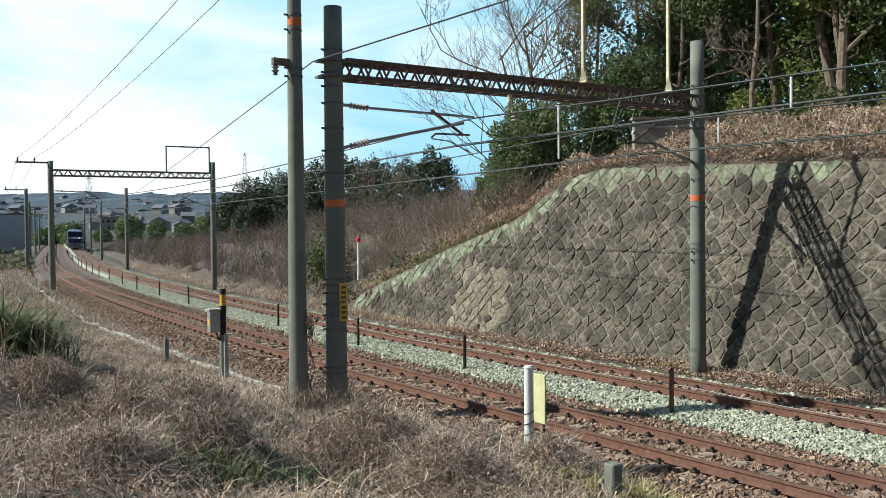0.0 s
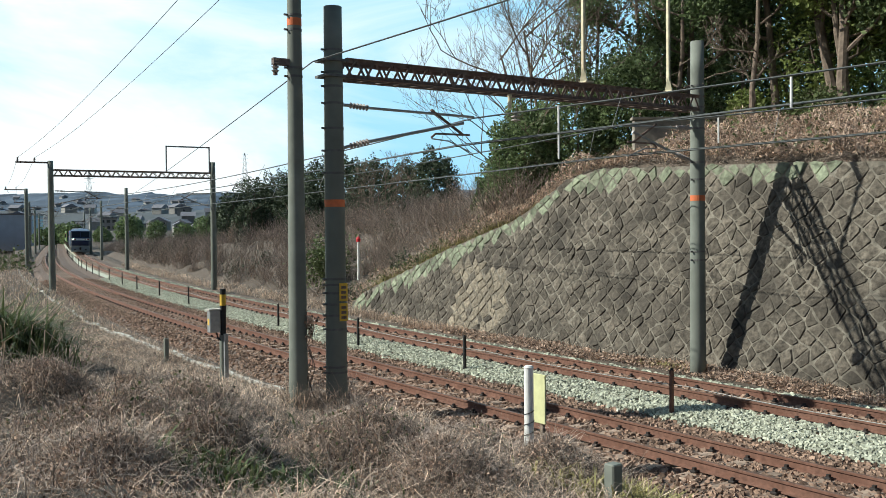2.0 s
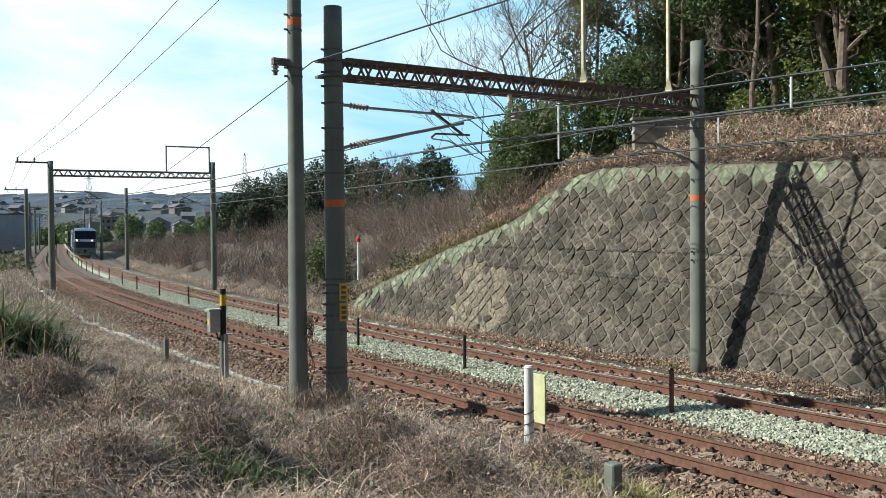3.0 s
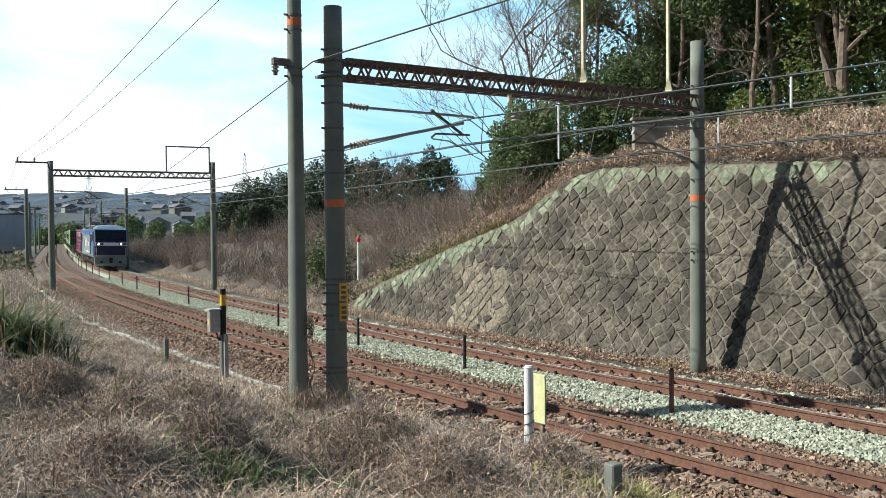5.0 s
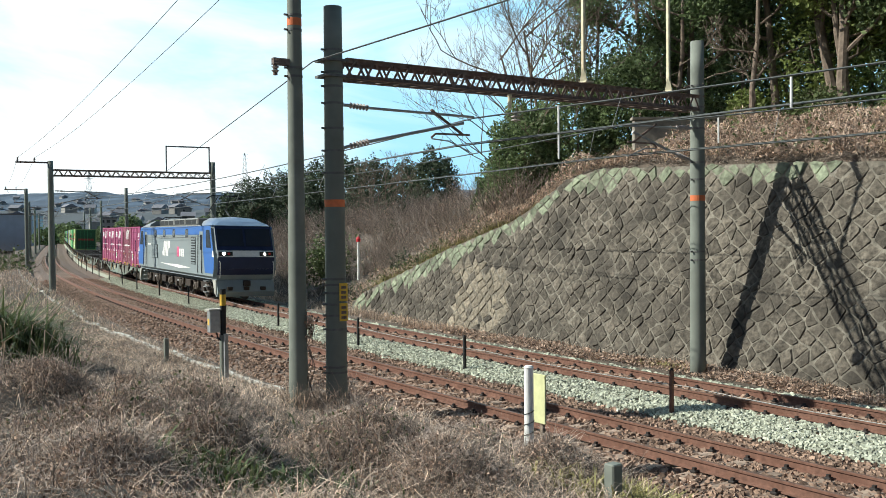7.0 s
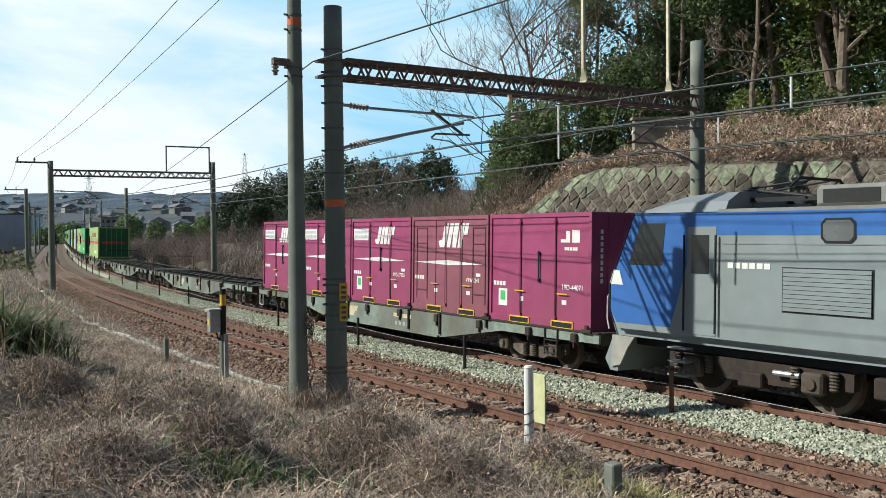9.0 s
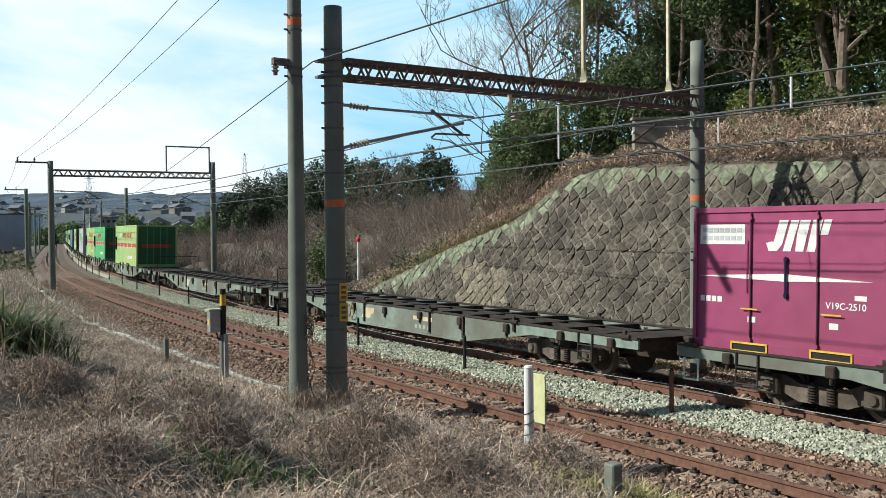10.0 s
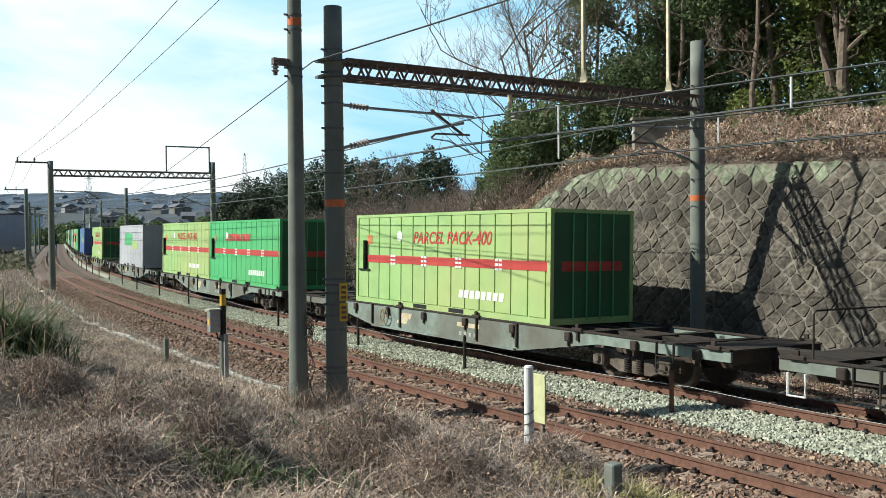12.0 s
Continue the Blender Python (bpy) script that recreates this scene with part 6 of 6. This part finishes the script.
def relay_box():
    m = frame_at(8.4, 7.35, 0.0)
    p = thing("relay_box_post", "post with grey metal relay box and yellow band", "signal box", m)
    bm = bmesh.new()
    rod(bm, (0, 0, -0.6), (0, 0, 1.92), 0.065, seg=14)
    sh = part("post", bm, M["black"], p)
    bm = bmesh.new()
    rod(bm, (0, 0, 1.56), (0, 0, 1.80), 0.068, seg=14)
    part("band", bm, M["yellow"], sh, "yellow reflective band")
    bm = bmesh.new()
    rod(bm, (0, 0, -0.6), (0, 0, 0.92), 0.085, seg=14)
    part("sleeve", bm, M["concrete"], sh)
    bm = bmesh.new()
    box(bm, -0.17, 0.02, -0.30, -0.06, 0.98, 1.46, 0.012)
    b = part("cabinet", bm, M["galv"], p, "grey metal cabinet")
    boxp("lid", (-0.20, 0.04, -0.33, -0.04, 1.46, 1.49), M["concrete_pale"], b)
    boxp("plate", (-0.13, -0.02, -0.304, -0.30, 1.14, 1.28), M["yellow"], b)
    bm = bmesh.new()
    tube(bm, [(-0.02, -0.15, 0.98), (0.0, -0.12, 0.85), (0.03, -0.05, 0.8)], 0.025)
    part("conduit", bm, M["black"], b)
    boxp("side_pipe", (0.09, 0.17, -0.03, 0.05, -0.5, 0.95), M["galv"], p)


def post_and_board():
    p = thing("fence_post", "white plastic post bound with wire in the grass", "post", frame_at(-1.1, 6.62))
    bm = bmesh.new()
    rod(bm, (0, 0, -0.4), (0, 0, 1.30), 0.068, 0.064, 16)
    rod(bm, (0, 0, 1.30), (0, 0, 1.325), 0.07, 0.05, 16)
    sh = part("shaft", bm, M["white"], p)
    bm = bmesh.new()
    for i in range(40):
        a0, a1 = i * 0.8, (i + 1) * 0.8
        rod(bm, (0.072 * math.cos(a0), 0.072 * math.sin(a0), 0.0 + i * 0.018), (0.072 * math.cos(a1), 0.072 * math.sin(a1), 0.018 + i * 0.018), 0.006, seg=4)
    part("binding_wire", bm, M["black"], sh)
    b = thing("notice_board", "faded yellow notice board seen from behind", "sign", frame_at(-1.05, 6.38))
    bm = bmesh.new()
    box(bm, -0.25, 0.12, -0.012, 0.012, 0.5, 1.18, 0.008)
    part("board", bm, M["yellow_board"], b)
    boxp("stake", (-0.03, 0.03, 0.015, 0.06, -0.4, 1.1), M["bark"], b)
    c = thing("boundary_stub", "short weathered concrete boundary post in weeds", "post", frame_at(-3.5, 7.45))
    bm = bmesh.new()
    box(bm, -0.075, 0.075, -0.075, 0.075, -0.3, 0.62, 0.015)
    part("shaft", bm, M["concrete"], c)
    d = thing("boundary_stub", "short grey timber stake in the dead grass", "post", frame_at(12.8, 7.35))
    bm = bmesh.new()
    box(bm, -0.055, 0.055, -0.055, 0.055, -0.5, 0.42, 0.012)
    part("shaft", bm, M["concrete"], d)
    e = thing("marker_pole", "slim white pole with a red cap", "post", frame_at(26.5, -4.7, 1.2))
    bm = bmesh.new()
    rod(bm, (0, 0, -0.3), (0, 0, 1.45), 0.06, seg=12)
    part("shaft", bm, M["white"], e)
    bm = bmesh.new()
    rod(bm, (0, 0, 1.45), (0, 0, 1.58), 0.10, 0.11, 12)
    rod(bm, (0, 0, 1.58), (0, 0, 1.70), 0.11, 0.02, 12)
    part("cap", bm, M["redcap"], e, "red cap")


def cable_trough():
    t = thing("cable_trough", "line of pale concrete cable trough lids in the grass", "cable trough", kind="structure")
    bm = bmesh.new()
    box(bm, -0.245, 0.245, -0.045, 0.045, -0.06, 0.03, 0.01)
    me = bpy.data.meshes.new("lid")
    bm.to_mesh(me)
    bm.free()
    me.materials.append(M["concrete_pale"])
    rng = random.Random(3)
    for i in range(150):
        s = 7.4 + i * 0.5
        o = float(np.interp(s, [7, 8.5, 13, 19, 24, 40, 62], [6.5, 6.55, 6.8, 6.95, 7.2, 7.2, 7.15]))
        ob = new("lid", me)
        z = float(ground_z(s, o)) + 0.07
        ob.parent, ob.matrix_basis = t, frame_at(s, o + rng.uniform(-0.02, 0.02), z) @ pose(0, 0, 0, rng.uniform(-3, 3), rng.uniform(-2, 2), rng.uniform(-2, 2))


def hill_details():
    t = thing("concrete_barrier", "weathered grey concrete barrier wall on the slope", "wall", Matrix.Translation((7.45, 29.2, 5.3)))
    bm = bmesh.new()
    box(bm, -1.45, 1.35, -0.15, 0.15, -0.6, 1.25, 0.03)
    part("panel", bm, M["barrier"], t)
    boxp("coping", (-1.5, 1.4, -0.2, 0.2, 1.25, 1.33), M["barrier"], t)
    for s, o, z0, z1 in ((-3.3, 4.0, 4.72, 5.12), (1.22, 4.0, 4.36, 5.28), (1.25, -0.15, 4.82, 5.32)):
        bm = bmesh.new()
        rod(bm, at(s, o, z0), at(s, o, z1), 0.018, seg=8)
        tagged(part("insulating_sleeve", bm, M["white"]), "white insulating sleeve hanging from a wire", "insulator", "sleeves")


# ---- distance ----
def ridge_z(x, f, h, seed):
    """Height on a hillside, f from its foot (0) to its crest (1)."""
    h *= 1 + 0.22 * lump(x, seed, 0.006, seed) + 0.10 * lump(x, seed, 0.03, seed)
    return -5 + (h + 5) * math.sin(f * math.pi / 2)


def ridge(name, y, x0, x1, height, depth, seed, material, label):
    n, verts, faces = 260, [], []
    m = 9
    for i in range(n + 1):
        x = x0 + (x1 - x0) * i / n
        for j in range(m):
            f = j / (m - 1)
            verts.append((x, y + f * depth, ridge_z(x, f, height((x - x0) / (x1 - x0)), seed) + (height(0.5) * 0.10 * lump(x, j, 0.07, seed) + height(0.5) * 0.06 * lump(x, j, 0.2, seed) if j == m - 1 else 0)))
    for i in range(n):
        for j in range(m - 1):
            a = i * m + j
            faces.append((a, a + m, a + m + 1, a + 1))
    tagged(raw(name, verts, faces, material), label, "hill", kind="structure")


def house(full=True):
    h = thing("house", "pale two-storey house with grey tiled roof", "house", None, "distant houses")
    bm = bmesh.new()
    box(bm, -4.2, 4.2, -3.4, 3.4, 0, 5.2)
    wl_ = part("wall", bm, M["render_wall"], h)
    bm = bmesh.new()
    prism(bm, [(-4.9, 5.0), (4.9, 5.0), (0.4, 7.3), (-0.4, 7.3)], -4.0, 4.0)
    part("roof", bm, M["rooftile"], h)
    for x in (-2.5, 0.2, 2.6) if full else (0.0,):
        for z in (0.9, 3.4) if full else (3.2,):
            w = boxp("window", (x - 0.8, x + 0.8, -3.46, -3.38, z, z + 1.2), M["white"], wl_)
            boxp("pane", (x - 0.72, x + 0.72, -3.48, -3.455, z + 0.07, z + 1.13), M["glass"], w)
    return h


def block(x, y, z, w, d, hgt, storeys, bays, label, wall_m):
    b = thing("apartment_block", label, "building", pose(x, y, z, 0, 0, 8))
    boxp("wall", (-w / 2, w / 2, -d / 2, d / 2, 0, hgt), M[wall_m], b)
    boxp("roof", (-w / 2 - 0.3, w / 2 + 0.3, -d / 2 - 0.3, d / 2 + 0.3, hgt, hgt + 0.5), M["rooftile"], b)
    for i in range(storeys):
        for j in range(bays):
            x0 = -w / 2 + (j + 0.2) * w / bays
            z0 = (i + 0.3) * hgt / storeys
            boxp("window", (x0, x0 + 0.6 * w / bays, -d / 2 - 0.05, -d / 2 + 0.02, z0, z0 + 0.45 * hgt / storeys), M["glass"], b)


def pylon(x, y, z, h):
    p = thing("transmission_tower", "thin pale lattice power transmission tower", "pylon", Matrix.Translation((x, y, z)))
    bm = bmesh.new()
    for a, b in ((-1, -1), (1, -1), (1, 1), (-1, 1)):
        rod(bm, (a * h * 0.1, b * h * 0.1, 0), (a * 0.6, b * 0.6, h), 0.28, 0.15, 4)
    for i in range(9):
        f0, f1 = i / 9, (i + 1) / 9
        r0, r1 = h * 0.1 * (1 - f0) + 0.6 * f0, h * 0.1 * (1 - f1) + 0.6 * f1
        for k in (-1, 1):
            rod(bm, (-r0, k * r0, h * f0), (r1, k * r1, h * f1), 0.15, seg=4)
            rod(bm, (r0, k * r0, h * f0), (-r1, k * r1, h * f1), 0.15, seg=4)
    part("lattice", bm, M["galv"], p)
    for f, w in ((0.7, 7), (0.82, 6), (0.94, 5)):
        bm = bmesh.new()
        rod(bm, (-w, 0, h * f), (w, 0, h * f), 0.25, seg=4)
        part("crossarm", bm, M["galv"], p)


M["yellow_board"] = mat("faded_yellow_board", (0.60, 0.60, 0.33), 0.7, 6, 0.15, 0.1)
M["redcap"] = mat("red_plastic", (0.65, 0.04, 0.05), 0.5, 6, 0.1, 0)
M["render_wall"] = mat("pale_house_render", (0.36, 0.345, 0.32), 0.9, 0.6, 0.15, 0, rnd=0.4)
M["rooftile"] = mat("grey_roof_tiles", (0.16, 0.16, 0.18), 0.8, 1.5, 0.2, 0, rnd=0.35)
M["scrub_rise"] = mat("brown_scrub", (0.09, 0.075, 0.062), 0.95, 0.4, 0.4, 0, tint=(0.06, 0.058, 0.042), big=0.7)
M["bluegrey"] = mat("grey_blue_cladding", (0.42, 0.48, 0.58), 0.7, 0.5, 0.1, 0)
# distance haze is painted into both hill colours, bluest on the far ridge
M["ridge_near"] = mat("haze_tinted_wooded_hillside", (0.07, 0.082, 0.09), 0.95, 0.05, 0.5, 0, tint=(0.095, 0.10, 0.105), big=0.7)
M["ridge_far"] = mat("haze_painted_wooded_ridge", (0.068, 0.096, 0.135), 0.95, 0.025, 0.6, 0, tint=(0.10, 0.125, 0.16), big=0.7)


def distance_():
    ridge("hillside_far", 1150, -1500, 500, lambda f: 72 - 8 * f, 420, 3.0, M["ridge_far"], "wooded ridge beyond the town with blue-grey haze painted in")
    ridge("hillside", 420, -420, 140, lambda f: 17 + 9 * f, 260, 9.0, M["ridge_near"], "low wooded rise with houses")
    ridge("house_rise", 300, -170, -20, lambda f: 3.4 + 1.6 * f, 110, 5.0, M["scrub_rise"], "low scrubby rise below the houses")
    h0 = house()
    rng = random.Random(17)
    spots = [(-118, 388), (-96, 362), (-114, 412), (-88, 385), (-106, 374), (-77, 372), (-101, 405), (-126, 405), (-84, 408), (-111, 396)]
    spots = [pose(x, y, ridge_z(x, min(1, (y - 300) / 110), 3.4 + 1.6 * (x + 170) / 150, 5.0) - 0.4, 0, 0, rng.uniform(-45, 45)) @ Matrix.Scale(0.8, 4) for x, y in spots]
    h0.matrix_basis = spots[0]
    for m in spots[1:]:
        copy_thing(h0, m)
    far_house = house(False)
    used = []
    for i in range(45):
        x, f = -420 + 440 * rng.random(), 0.1 + 0.75 * rng.random()
        z = ridge_z(x, f, 17 + 9 * (x + 420) / 560, 9.0) - 1.2
        used.append(pose(x, 420 + 260 * f, z, 0, 0, rng.uniform(-90, 90)))
    for i in range(70):
        x, f = -760 + 700 * rng.random(), 0.12 + 0.5 * rng.random()
        z = ridge_z(x, f, 72 - 8 * (x + 1500) / 2000, 3.0) - 3.0
        used.append(pose(x, 1150 + 420 * f, z, 0, 0, rng.uniform(-90, 90)) @ Matrix.Diagonal((1.15, 1.15, 1.0, 1)))
    far_house.matrix_basis = used[0]
    for m in used[1:]:
        copy_thing(far_house, m)
    block(-139.5, 300, -2.5, 16, 12, 11.5, 0, 4, "long grey-blue clad factory building", "bluegrey")
    block(-151, 318, -2.5, 12, 14, 10, 0, 3, "grey-blue clad workshop building", "bluegrey")
    block(-176, 440, -3, 10, 10, 10, 3, 4, "pale apartment block in the town", "render_wall")
    block(-163, 455, -2, 8, 10, 12, 4, 3, "pale tower block in the town", "render_wall")
    block(-146, 470, -2, 14, 10, 9, 3, 5, "grey apartment block in the town", "render_wall")
    pylon(-457, 1200, 34, 48)
    pylon(-319, 1500, 75, 55)
    rg = np.random.default_rng(31)
    # tree clumps in front of the town, and scrub on the left bank
    for i in range(26):
        x = -150 + 135 * i / 25 + rng.uniform(-4, 4)
        y = 250 + 90 * rng.random()
        tree(0, 0, rng.uniform(6, 10), 7, 600 + i, "lime_leaf" if i == 17 else "green_leaf", 1500, 0.5, 0.0, dense=True, trunk_r=0.2, label="tree among the distant houses", group="town trees", pos=(x, y, -2 + 0.02 * (x + 150)), depth=0)
    # bushes that stand below the embankment
    heart = np.stack([-64 + 30 * rg.random(70), 66 + 60 * rg.random(70), np.full(70, -2.6)], axis=1)
    heart = heart[heart[:, 0] < -0.425 * heart[:, 1] - 2]
    c = []
    for p in heart:
        d = unit(rg, 420)
        d[:, 2] = np.abs(d[:, 2])
        c.append(p + d * np.array([2.0, 2.0, 2.6 + 2.0 * rg.random()]) * (0.5 + 0.5 * rg.random((420, 1))))
    c = np.concatenate(c)
    leaves("left_scrub", c[::2], 0.26, M["weed"], rg, label="rough green scrub below the embankment", category="undergrowth")
    twigs("left_brush", c[1::2], 0.8, 0.02, M["twig"], rg, "bare brown bushes below the embankment", "undergrowth", 1.2, None, 0.2, 1)
    s, o = 24 + 95 * rg.random(11000), 6.6 + 11 * rg.random(11000)
    twigs("bank_brush", lay(s, o), 0.55, 0.008, M["twig"], rg, "dead brown weeds on the embankment edge", "undergrowth", 1.0, None, 0.3, 1)
    s, o = 20 + 98 * rg.random(30000), 6.4 + 13 * rg.random(30000)
    blades("bank_grass", lay(s, o)[:22000], 0.4, 0.022, M["straw"], "dead grass along the far embankment", "grass", rg, 1.0, 0.8)


fence_posts()
relay_box()
post_and_board()
cable_trough()
hill_details()
distance_()


motions()
